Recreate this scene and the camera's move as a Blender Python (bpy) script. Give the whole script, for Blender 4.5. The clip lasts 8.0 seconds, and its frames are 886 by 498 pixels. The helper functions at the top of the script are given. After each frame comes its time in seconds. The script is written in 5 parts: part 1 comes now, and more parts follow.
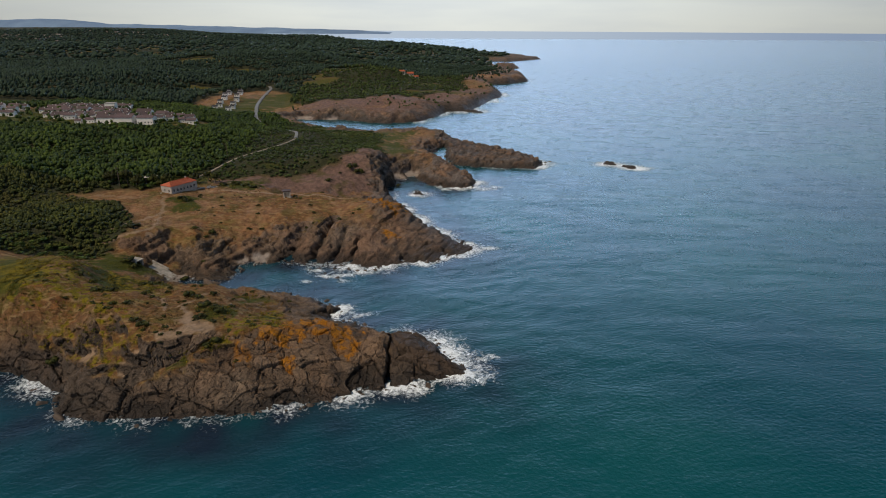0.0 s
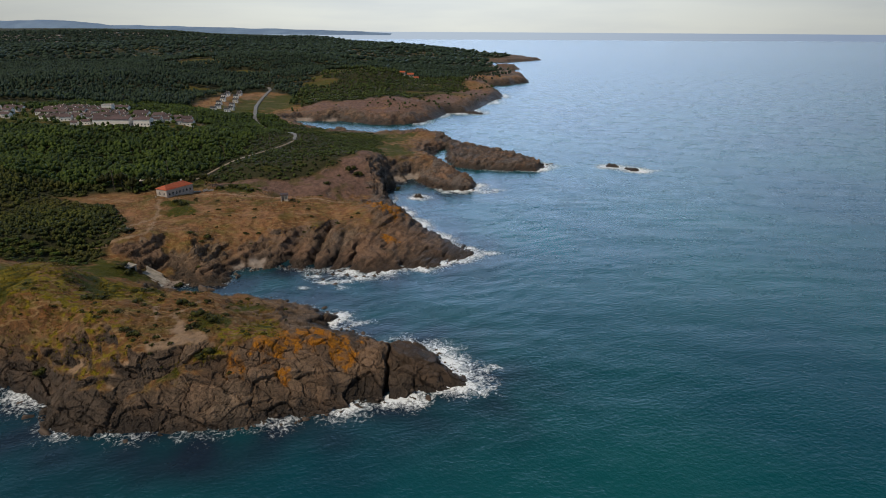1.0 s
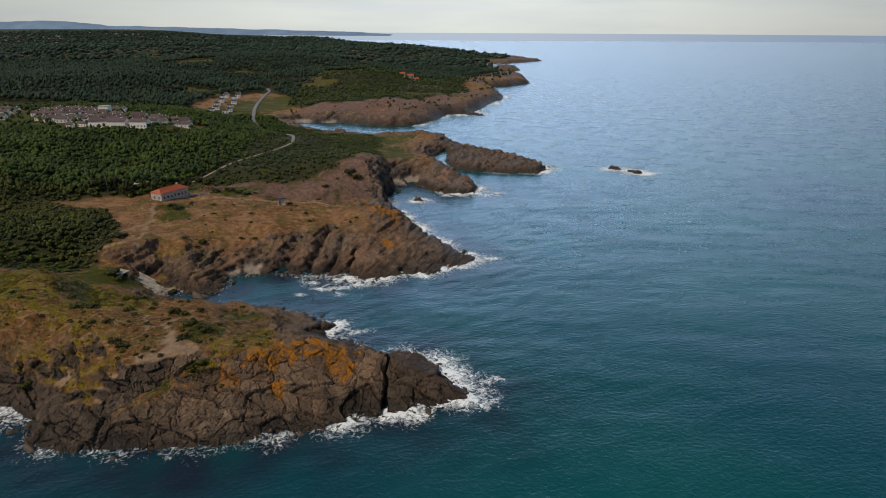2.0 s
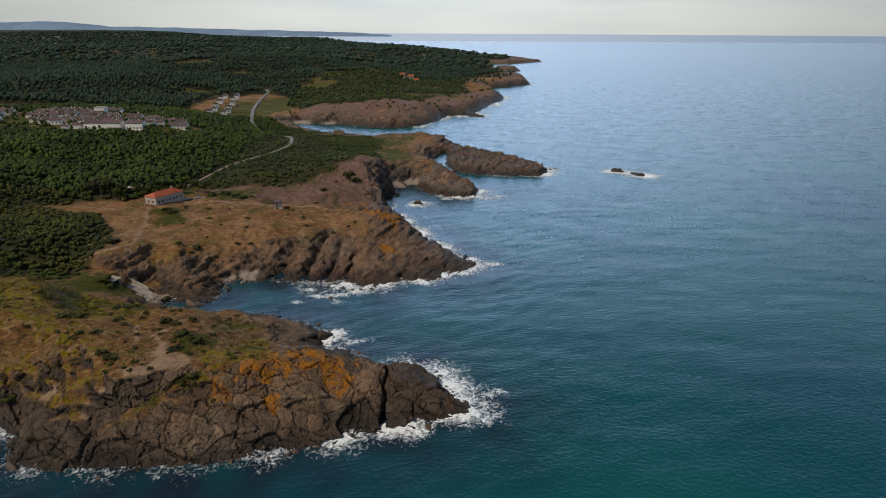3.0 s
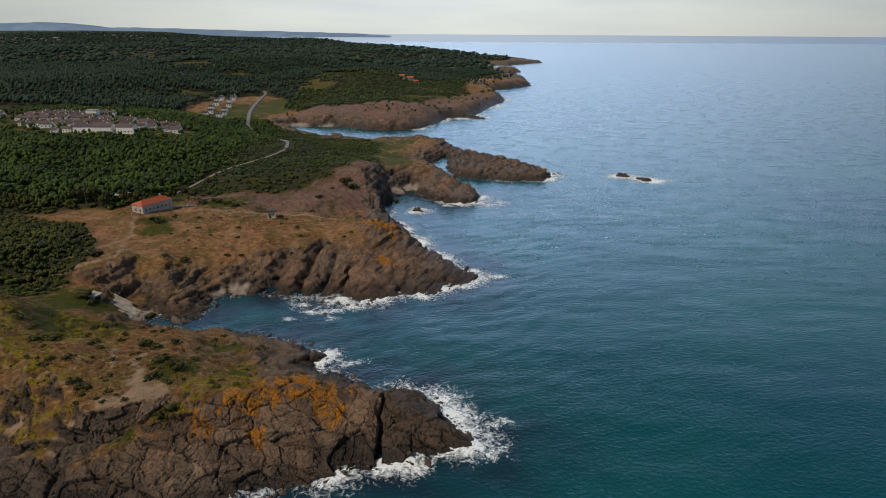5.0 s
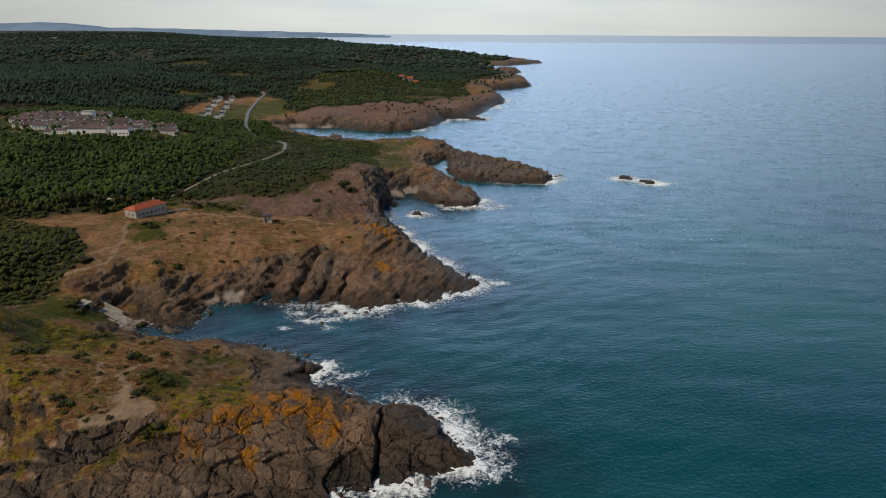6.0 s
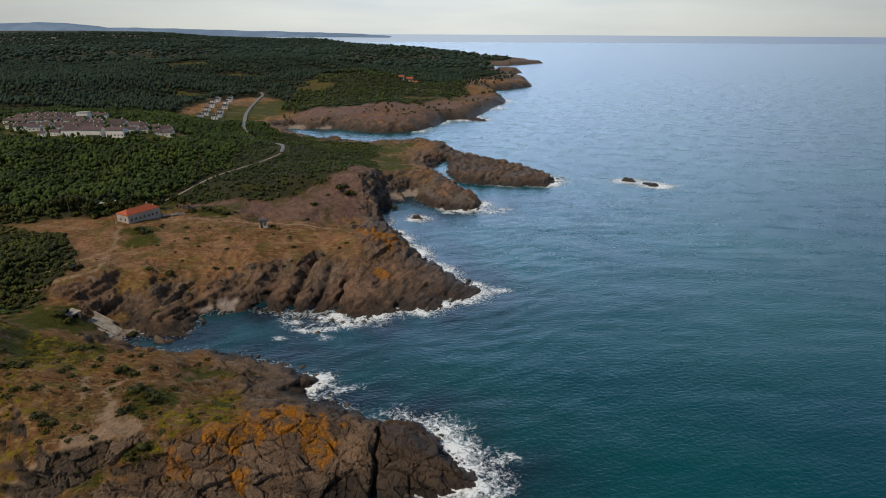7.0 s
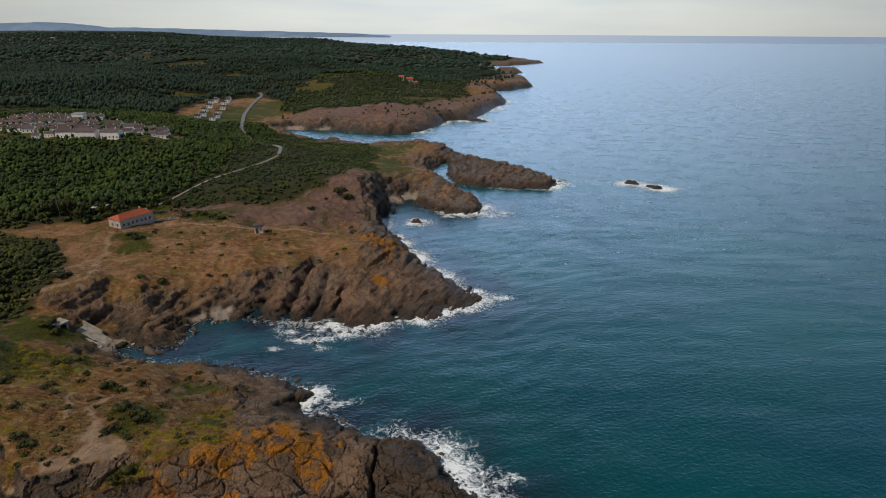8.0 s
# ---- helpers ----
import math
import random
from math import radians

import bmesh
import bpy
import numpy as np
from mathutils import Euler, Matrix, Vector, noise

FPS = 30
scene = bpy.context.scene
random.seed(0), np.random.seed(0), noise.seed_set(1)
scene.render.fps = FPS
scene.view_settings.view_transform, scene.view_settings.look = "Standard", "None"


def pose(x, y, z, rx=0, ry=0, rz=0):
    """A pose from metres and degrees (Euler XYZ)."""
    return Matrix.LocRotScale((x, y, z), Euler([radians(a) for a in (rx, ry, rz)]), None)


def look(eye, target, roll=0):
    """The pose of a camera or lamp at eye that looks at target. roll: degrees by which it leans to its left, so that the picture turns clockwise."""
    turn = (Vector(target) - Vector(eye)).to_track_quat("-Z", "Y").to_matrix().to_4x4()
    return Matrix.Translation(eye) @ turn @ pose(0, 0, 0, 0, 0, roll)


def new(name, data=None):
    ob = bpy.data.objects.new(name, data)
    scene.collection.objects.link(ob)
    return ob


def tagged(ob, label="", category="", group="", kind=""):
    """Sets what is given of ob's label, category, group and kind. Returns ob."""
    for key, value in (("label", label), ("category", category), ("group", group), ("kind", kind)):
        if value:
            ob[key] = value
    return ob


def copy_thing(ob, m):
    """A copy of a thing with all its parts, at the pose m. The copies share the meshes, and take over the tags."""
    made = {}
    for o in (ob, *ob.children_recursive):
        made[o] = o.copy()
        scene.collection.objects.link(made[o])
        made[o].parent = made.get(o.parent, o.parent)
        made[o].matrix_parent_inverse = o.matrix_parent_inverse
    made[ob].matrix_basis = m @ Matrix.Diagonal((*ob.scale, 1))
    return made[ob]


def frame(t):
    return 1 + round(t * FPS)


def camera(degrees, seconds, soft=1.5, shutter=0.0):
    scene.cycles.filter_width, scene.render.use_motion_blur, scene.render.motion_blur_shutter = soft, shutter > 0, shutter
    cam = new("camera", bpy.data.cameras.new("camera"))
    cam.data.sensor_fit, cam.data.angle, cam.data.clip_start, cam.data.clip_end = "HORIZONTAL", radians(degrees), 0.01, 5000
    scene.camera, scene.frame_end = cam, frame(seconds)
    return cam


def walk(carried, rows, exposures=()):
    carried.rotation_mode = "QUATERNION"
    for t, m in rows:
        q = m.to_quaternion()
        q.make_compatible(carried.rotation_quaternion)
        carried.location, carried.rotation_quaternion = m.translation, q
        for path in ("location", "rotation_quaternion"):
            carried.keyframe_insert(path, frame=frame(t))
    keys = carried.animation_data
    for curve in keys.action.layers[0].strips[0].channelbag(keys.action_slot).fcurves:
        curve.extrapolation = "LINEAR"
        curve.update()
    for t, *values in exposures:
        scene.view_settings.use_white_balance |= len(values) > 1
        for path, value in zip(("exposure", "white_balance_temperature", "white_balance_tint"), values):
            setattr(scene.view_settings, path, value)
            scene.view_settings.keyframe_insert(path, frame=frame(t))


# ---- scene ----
cam = camera(75.0, 8.0, soft=1.0)
# seconds, place, tilt, turn
PATH = [
    (0.0, 0.40, -1.41, 81.07, 69.069, -0.069),
    (1.5, 0.24, 6.01, 80.79, 69.202, -0.034),
    (3.0, 0.06, 13.84, 80.64, 69.296, -0.027),
    (4.5, -0.12, 21.99, 80.61, 69.354, -0.034),
    (6.0, -0.29, 30.39, 80.67, 69.378, -0.042),
    (7.0, -0.37, 36.09, 80.75, 69.377, -0.041),
    (8.0, -0.43, 41.84, 80.86, 69.363, -0.031),
]
LEAN = 0.29
walk(cam, [(t, pose(x, y, z, tilt, 0, turn) @ pose(0, 0, 0, 0, 0, LEAN)) for t, x, y, z, tilt, turn in PATH])

# ---- world, sun ----
SUN_ELEVATION, SUN_AZIMUTH = radians(50), radians(-126)
scene.view_settings.exposure = 0.0
world = bpy.data.worlds.new("overcast_sky")
scene.world = world
world.use_nodes = True


def build_world():
    nt = world.node_tree
    nt.nodes.clear()
    n, l = nt.nodes, nt.links
    out = n.new("ShaderNodeOutputWorld")
    bg = n.new("ShaderNodeBackground")
    sky = n.new("ShaderNodeTexSky")
    sky.sky_type = "NISHITA"
    sky.sun_disc = False
    sky.sun_elevation, sky.sun_rotation = SUN_ELEVATION, SUN_AZIMUTH
    sky.air_density, sky.dust_density = 1.2, 3.0
    dim = n.new("ShaderNodeMixRGB")
    dim.blend_type = "MULTIPLY"
    dim.inputs[0].default_value = 1.0
    dim.inputs[2].default_value = (0.085, 0.085, 0.085, 1)
    l.new(sky.outputs[0], dim.inputs[1])
    coord = n.new("ShaderNodeTexCoord")
    sep = n.new("ShaderNodeSeparateXYZ")
    l.new(coord.outputs["Generated"], sep.inputs[0])
    # cloud deck: bright near the horizon, greyer overhead, with soft streaks
    stretch = n.new("ShaderNodeMapping")
    stretch.inputs["Scale"].default_value = (2.0, 2.0, 14.0)
    l.new(coord.outputs["Generated"], stretch.inputs[0])
    cl = n.new("ShaderNodeTexNoise")
    cl.inputs["Scale"].default_value = 1.6
    cl.inputs["Detail"].default_value = 6
    l.new(stretch.outputs[0], cl.inputs[0])
    deck = n.new("ShaderNodeValToRGB")
    deck.color_ramp.elements[0].position, deck.color_ramp.elements[0].color = 0.0, (0.80, 0.82, 0.775, 1)
    deck.color_ramp.elements[1].position, deck.color_ramp.elements[1].color = 0.6, (0.080, 0.110, 0.140, 1)
    for place, tone in ((0.055, (0.79, 0.84, 0.84, 1)), (0.10, (0.48, 0.58, 0.75, 1)), (0.18, (0.70, 0.88, 1.27, 1)), (0.36, (0.47, 0.82, 1.32, 1)), (0.48, (0.20, 0.30, 0.38, 1))):
        deck.color_ramp.elements.new(place).color = tone
    l.new(sep.outputs[2], deck.inputs[0])
    shade = n.new("ShaderNodeValToRGB")
    shade.color_ramp.elements[0].position, shade.color_ramp.elements[0].color = 0.32, (0.86, 0.88, 0.92, 1)
    shade.color_ramp.elements[1].position, shade.color_ramp.elements[1].color = 0.62, (1.02, 1.02, 1.0, 1)
    l.new(cl.outputs[0], shade.inputs[0])
    clouds = n.new("ShaderNodeMixRGB")
    clouds.blend_type = "MULTIPLY"
    clouds.inputs[0].default_value = 1.0
    l.new(deck.outputs[0], clouds.inputs[1])
    l.new(shade.outputs[0], clouds.inputs[2])
    # thinner cloud towards the sun's quarter, so a brighter sky over the open sea ahead
    side = n.new("ShaderNodeMath")
    side.operation, side.use_clamp = "MAXIMUM", False
    side.inputs[1].default_value = 0.0
    l.new(sep.outputs[1], side.inputs[0])
    glow = n.new("ShaderNodeMath")
    glow.operation = "POWER"
    glow.inputs[1].default_value = 5.0
    l.new(side.outputs[0], glow.inputs[0])
    height = n.new("ShaderNodeValToRGB")
    height.color_ramp.elements[0].position, height.color_ramp.elements[0].color = 0.06, (0.205, 0.205, 0.205, 1)
    height.color_ramp.elements[1].position, height.color_ramp.elements[1].color = 0.19, (1, 1, 1, 1)
    l.new(sep.outputs[2], height.inputs[0])
    lift = n.new("ShaderNodeMath")
    lift.operation = "MULTIPLY"
    l.new(glow.outputs[0], lift.inputs[0])
    l.new(height.outputs[0], lift.inputs[1])
    gain = n.new("ShaderNodeMath")
    gain.operation = "MULTIPLY_ADD"
    gain.inputs[1].default_value, gain.inputs[2].default_value = 2.9, 0.52
    l.new(lift.outputs[0], gain.inputs[0])
    lit = n.new("ShaderNodeMixRGB")
    lit.blend_type = "MULTIPLY"
    lit.inputs[0].default_value = 1.0
    l.new(clouds.outputs[0], lit.inputs[1])
    l.new(gain.outputs[0], lit.inputs[2])
    both = n.new("ShaderNodeMixRGB")
    both.inputs[0].default_value = 0.85
    l.new(dim.outputs[0], both.inputs[1])
    l.new(lit.outputs[0], both.inputs[2])
    # open sea past the modelled sheet, up to the curved earth's horizon
    under = n.new("ShaderNodeMath")
    under.operation = "LESS_THAN"
    under.inputs[1].default_value = -0.0042
    l.new(sep.outputs[2], under.inputs[0])
    sea = n.new("ShaderNodeMixRGB")
    far_sea = n.new("ShaderNodeValToRGB")
    # the sky's reflection, brightest straight ahead, is painted into this strip's colour
    far_sea.color_ramp.elements[0].position, far_sea.color_ramp.elements[0].color = 0.4, (0.25, 0.32, 0.44, 1)
    far_sea.color_ramp.elements[1].position, far_sea.color_ramp.elements[1].color = 1.0, (0.45, 0.53, 0.63, 1)
    l.new(glow.outputs[0], far_sea.inputs[0])
    l.new(far_sea.outputs[0], sea.inputs[2])
    l.new(under.outputs[0], sea.inputs[0])
    l.new(both.outputs[0], sea.inputs[1])
    l.new(sea.outputs[0], bg.inputs[0])
    l.new(bg.outputs[0], out.inputs[0])


build_world()
sun_data = bpy.data.lights.new("sun", "SUN")
sun_data.energy, sun_data.angle, sun_data.color = 2.8, radians(6), (1.0, 0.86, 0.68)
sun = new("sun", sun_data)
sun.matrix_world = look((0, 0, 300), (-300 * math.sin(SUN_AZIMUTH) * math.cos(SUN_ELEVATION), -300 * math.cos(SUN_AZIMUTH) * math.cos(SUN_ELEVATION), 300 - 300 * math.sin(SUN_ELEVATION)))


# ---- noise on arrays ----
def hash01(*keys):
    v = np.zeros(keys[0].shape, dtype=np.uint32)
    for k, m in zip(keys, (374761393, 668265263, 2147483647, 1274126177)):
        v = v + k.astype(np.int64).astype(np.uint32) * np.uint32(m)
    v = (v ^ (v >> np.uint32(13))) * np.uint32(1274126177)
    v = (v ^ (v >> np.uint32(16))) * np.uint32(2246822519)
    return ((v ^ (v >> np.uint32(15))) & np.uint32(0xFFFFFF)).astype(np.float64) / 0xFFFFFF


def noise2(x, y, seed=0):
    """Smooth noise, -1 to 1."""
    xi, yi = np.floor(x), np.floor(y)
    fx, fy = x - xi, y - yi
    ux, uy = fx * fx * fx * (fx * (fx * 6 - 15) + 10), fy * fy * fy * (fy * (fy * 6 - 15) + 10)
    s = np.full(x.shape, seed)

    def corner(dx, dy):
        a = hash01(xi + dx, yi + dy, s) * 2 * np.pi
        return np.cos(a) * (fx - dx) + np.sin(a) * (fy - dy)

    low = corner(0, 0) * (1 - ux) + corner(1, 0) * ux
    high = corner(0, 1) * (1 - ux) + corner(1, 1) * ux
    return 1.5 * (low * (1 - uy) + high * uy)


def fbm(x, y, octaves=4, seed=0, gain=0.5):
    total, amp = 0, 1.0
    for k in range(octaves):
        total = total + amp * noise2(x * 2**k + 17.3 * k, y * 2**k - 9.1 * k, seed + k)
        amp *= gain
    return total


def smooth(a, b, v):
    u = np.clip((v - a) / (b - a), 0, 1)
    return u * u * (3 - 2 * u)


# ---- the coast in plan ----
COAST_NEAR = [(-900, 40), (-420, 70), (-230, 112), (-150, 128), (-120, 124), (-108, 121), (-98, 118), (-90, 113), (-85, 106),
              (-72, 104), (-66, 103), (-56, 105), (-48, 106), (-36, 109), (-22, 112), (-17, 115), (-12, 116), (-3, 118.6), (5.5, 122.3),
              (6, 126), (2.5, 132.5), (-4.5, 141), (-13, 141), (-20, 146), (-30, 152), (-31, 158), (-38, 163)]
COAST_COVE = [(-48, 168), (-60, 171), (-80, 172), (-89, 176), (-90, 181), (-83, 180), (-74, 179), (-73, 185), (-74, 192),
              (-66, 196), (-55, 196), (-46, 194), (-38, 195), (-29, 191), (-21, 192), (-13, 196), (-5, 197), (5.5, 203.5), (12, 211)]
COAST_MIDDLE = [(11.5, 215.5), (6, 222), (-3, 234), (-11, 250), (-19, 267), (-28, 287), (-30, 300), (-26, 311), (-21, 327), (-16, 330),
                (-8, 312), (2, 303.5), (17, 305), (20, 315), (14, 332), (4, 350), (-3, 372), (-8, 395), (-4, 413), (2, 416), (3, 400), (3, 382), (7, 362), (19, 354),
                (40, 350), (57, 351), (64, 362), (62, 376), (52, 392), (34, 412), (19, 430), (2, 455), (-20, 468), (-45, 466)]
COAST_FAR = [(-70, 478), (-95, 489), (-122, 515), (-140, 541), (-136, 551), (-100, 548), (-70, 538), (-50, 526), (-21, 539), (-4, 584), (4, 606), (24, 615), (43, 655), (58, 705), (77, 765),
             (74, 836), (60, 915), (99, 930), (140, 985), (146, 1063), (120, 1250), (100, 1527), (66, 1629), (168, 1590), (278, 1730),
             (240, 1900), (-150, 2300), (-600, 3000), (-1500, 4950), (-4990, 4950), (-4990, 40)]
COAST = np.array(COAST_NEAR + COAST_COVE + COAST_MIDDLE + COAST_FAR, dtype=float)
ISLETS = [[(100, 366), (104, 364), (112, 361), (113, 364), (106, 368)], [(113, 357), (118, 350), (121, 351), (117, 358)],
          [(20, 612), (40, 600), (44, 603), (26, 616)], [(-15, 289), (-10, 288), (-8, 291), (-13, 293)],
          [(100, 1335), (152, 1305), (165, 1340), (130, 1370)]]


def edge_distance(x, y, ring):
    """Signed distance to a closed ring, positive inside."""
    best, inside = np.full(x.shape, 1e12), np.zeros(x.shape, bool)
    for (ax, ay), (bx, by) in zip(ring, np.roll(ring, -1, axis=0)):
        ex, ey = bx - ax, by - ay
        u = np.clip(((x - ax) * ex + (y - ay) * ey) / (ex * ex + ey * ey + 1e-9), 0, 1)
        best = np.minimum(best, (x - ax - u * ex) ** 2 + (y - ay - u * ey) ** 2)
        if ay != by:
            inside ^= ((ay > y) != (by > y)) & (x < ex * (y - ay) / ey + ax)
    return np.where(inside, 1, -1) * np.sqrt(best)


def shore(x, y):
    """Signed distance to the ragged waterline, positive on land."""
    w = np.clip(y / 140, 0.7, 5)
    jx = w * (0.9 * noise2(x / 7 / w, y / 7 / w, 5) + 0.6 * noise2(x / 2.6 / w, y / 2.6 / w, 6))
    jy = w * (0.9 * noise2(x / 7 / w, y / 7 / w, 8) + 0.6 * noise2(x / 2.6 / w, y / 2.6 / w, 9))
    d = edge_distance(x + jx, y + jy, COAST)
    for ring in ISLETS:
        d = np.maximum(d, edge_distance(x + jx, y + jy, np.array(ring, dtype=float)))
    return d


# heights of the open ground: x, y, z
TOP_NEAR = [(-2, 127, 4.5), (-9, 128, 6), (-16, 129, 8), (-30, 132, 9.5), (-47, 118, 12), (-64, 129, 12.6), (-85, 134, 14), (-70, 148, 11),
            (-44, 148, 6.5), (-56, 160, 6), (-90, 162, 8), (-110, 138, 17), (-115, 155, 17), (-150, 150, 22), (-200, 160, 28), (-260, 200, 34)]
TOP_COVE = [(-92, 174, 2), (-98, 172, 8), (-94, 184, 3), (-115, 182, 9), (-140, 195, 16), (-108, 192, 14), (-90, 197, 12), (-72, 206, 11), (-114, 234, 14.7),
            (-66, 237, 13), (-66, 243, 13.2), (-80, 245, 13.6), (-92, 247, 14), (-55, 243, 13), (-24, 235, 15), (-34, 238, 12.5), (-43, 219, 10), (-20, 212, 7), (-2, 208, 4), (-57, 277, 12), (-70, 255, 6.5), (-48, 258, 5), (-32, 264, 4.5), (-100, 264, 13), (-88, 292, 18), (-60, 300, 20), (-42, 306, 20), (-90, 248, 12.5)]
TOP_MIDDLE = [(-150, 260, 17), (-200, 240, 24), (-96, 371, 17), (-150, 340, 20), (-230, 330, 23), (-190, 375, 24), (-250, 400, 24), (-215, 440, 21), (-75, 330, 16), (-18, 345, 11), (0, 320, 9), (5, 311, 5), (-10, 392, 4),
              (-13, 454, 8.5), (30, 375, 4.4), (50, 365, 4.2), (20, 400, 3.6), (12, 430, 3.6), (15, 380, 3.6), (40, 392, 3.6), (56, 374, 3.6), (34, 360, 3.8), (-60, 440, 4), (-36, 440, 6), (-30, 412, 7), (-26, 472, 6), (-110, 482, 4), (-85, 465, 3), (-330, 400, 26)]
TOP_FAR = [(-150, 560, 6), (-230, 620, 13), (-180, 600, 8), (-60, 560, 9), (0, 640, 9), (50, 730, 8), (40, 880, 13), (100, 960, 9), (-60, 610, 16), (-100, 600, 13), (-10, 670, 14), (-40, 720, 18), (0, 800, 17), (-100, 800, 30), (-400, 700, 28),
           (-300, 1000, 38), (60, 1400, 12), (120, 1700, 9), (240, 1730, 6), (-200, 1600, 30), (-100, 1800, 22), (-400, 2300, 27), (-700, 1500, 38), (-700, 2600, 42),
           (-200, 2400, 26), (-1500, 2800, 62), (-3000, 3500, 74), (-1000, 4000, 40), (-2500, 4500, 74), (-900, 300, 40)]
TOPS = np.array(TOP_NEAR + TOP_COVE + TOP_MIDDLE + TOP_FAR, dtype=float)


def open_ground(x, y):
    total, weight = np.zeros(x.shape), np.zeros(x.shape)
    for px, py, pz in TOPS:
        w = 1 / ((x - px) ** 2 + (y - py) ** 2 + (0.018 * py) ** 2) ** 1.7
        total += w * pz
        weight += w
    return total / weight


# beaches and the boat slip: x, y, radius
SAND = [(-67, 198, 3.4), (-73, 195.5, 2), (-90.5, 179.5, 3.4), (-26, 320, 8), (-18, 331, 6), (-130, 552, 9), (-104, 549, 7)]


# clefts and gullies in the rock: from, to, half width, depth
CLEFTS = [(-12.4, 112, -13.6, 144, 0.32, 4.2), (-42, 124, -42.5, 108, 0.3, 0.9), (-72, 113, -71, 103, 0.4, 1.0),
          (-53, 122, -72, 110, 1.8, 1.5), (-20, 124, -18.5, 112, 0.3, 0.9), (-84, 114, -83, 105, 0.4, 0.8),
          (-43, 221, -48, 196, 1.5, 3.8), (-54, 213, -58, 197, 2.4, 3.8), (-37, 212, -41, 195, 1.0, 2.6), (-32, 208, -34, 192, 0.8, 2.0)]


def near_line(x, y, ax, ay, bx, by):
    ex, ey = bx - ax, by - ay
    u = np.clip(((x - ax) * ex + (y - ay) * ey) / (ex * ex + ey * ey), 0, 1)
    return np.hypot(x - ax - u * ex, y - ay - u * ey)


def ground_height(x, y, d=None):
    d = shore(x, y) if d is None else d
    top = open_ground(x, y)
    islet = (edge_distance(x, y, COAST) < -4) if y.max() > 280 else np.zeros(x.shape, bool)
    top = np.where(islet, np.minimum(top, 0.9 + y / np.where(y > 1200, 150, 330)), top) + np.where(islet, 0.2, 1.0) * np.clip(y / 400, 0.3, 4) * 0.7 * fbm(x / 16, y / 16, 3, 31)
    near = np.interp(x, [-110, -85, -70, -55, -47, -35, -25, -15, -5], [17, 19, 18, 18, 16, 21, 23, 13, 8])
    middle = np.interp(x, [-90, -70, -50, -35, -20, 0], [26, 24, 22, 24, 25, 18])
    beyond = top / np.where((y > 282) & (y < 312) & (x < -26), 2.4, np.where((x > -32) & (y < 480), 0.72, np.where(y > 480, 0.55, 1.0))) + 1.0
    cove = top / 0.5 + 1.0
    run = near + (cove - near) * smooth(150, 160, y)
    run = run + (middle - run) * smooth(178, 188, y)
    run = run + (beyond - run) * smooth(255, 268, y)
    run = run * (1 + 0.22 * noise2(x / 9, y / 9, 44))
    run = np.where(islet, np.clip(y / 180, 1.5, 6), run)
    u = np.clip(d / run, 0, 1)
    land = top * (1 - (1 - u) ** np.where(y < 265, 1.3, 1.7))
    beach = np.zeros(x.shape)
    for px, py, r in SAND:
        beach = np.maximum(beach, smooth(1.25, 0.7, np.hypot(x - px, y - py) / r))
    land = land + beach * (np.minimum(0.3 + 0.14 * d, land) - land)
    ledge = land / 2.3 + 0.35 * noise2(x / 8, y / 8, 45)
    land = land + np.where(y < 170, 0.10, np.where(y < 340, 0.22 * smooth(-70, -50, x), 0.9)) * np.sin(2 * np.pi * ledge) * smooth(1, 4, land) * smooth(1.0, 0.8, u) * (y < 700)
    land = land + np.where(y > 480, 3.5, np.where(y > 300, 0.8, 0.0)) * np.abs(noise2(x / np.where(y > 480, 24, 11), y / np.where(y > 480, 24, 11), 46)) * smooth(0.2, 0.5, u) * smooth(1.0, 0.8, u)
    if y.min() < 300:
        wob = 0.5 * noise2(x / 3, y / 3, 51)
        for ax, ay, bx, by, w, depth in CLEFTS:
            land = land - depth * np.exp(-((near_line(x + wob, y, ax, ay, bx, by) / w) ** 2)) * smooth(0, 2.5, d)
    return np.where(d > 0, land, np.maximum(d * 0.5, -6))


# ---- what grows or lies where: x, y, radius ----
LICHEN = [(-47, 117.5, 2.6), (-32, 134, 4.5), (-41, 124, 3.5), (-37, 129, 4), (-27, 131, 5), (-36, 118, 1.6), (-24, 127, 3), (-24, 236, 7), (-21, 233, 6), (-27, 237, 6), (-20.5, 212.5, 2.8)]
HEATH = [(-80, 590, 26), (-40, 600, 26), (-10, 660, 24), (-120, 590, 20), (20, 700, 26), (-60, 276, 20), (-80, 274, 16), (-46, 286, 18), (-98, 268, 9), (-40, 300, 12), (-60, 545, 30), (-20, 570, 36), (10, 630, 36), (40, 720, 40), (-110, 560, 26), (60, 860, 50)]
BARE = [(-63, 127, 2.6), (-61, 123, 3.2), (-58, 123, 2.6), (-65, 119, 3), (-72, 114, 3), (-85, 120, 2.4), (-104, 193, 1.6)]
PATHS = [(-118.6, 188.6, -108.7, 191.7), (-108.7, 191.7, -104.8, 198.7), (-104.8, 198.7, -108.6, 209), (-108.6, 209, -110, 217), (-120.7, 194.4, -114.5, 207), (-114.5, 207, -110, 217), (-110, 217, -116, 232),
         (-106, 246, -90, 246), (-90, 246, -66, 243), (-66, 243, -40, 240),
         (-63, 128, -69, 136), (-69, 136, -66, 146), (-75.9, 140.5, -71, 133), (-145, 233, -127, 232)]
ROCKY = [(-88, 189, 5), (-70, 203, 5), (-50, 207, 6), (-80, 187, 8), (-76, 180, 5), (-84, 195, 6), (-60, 201, 6), (-66, 204, 5), (-52, 201, 6)]
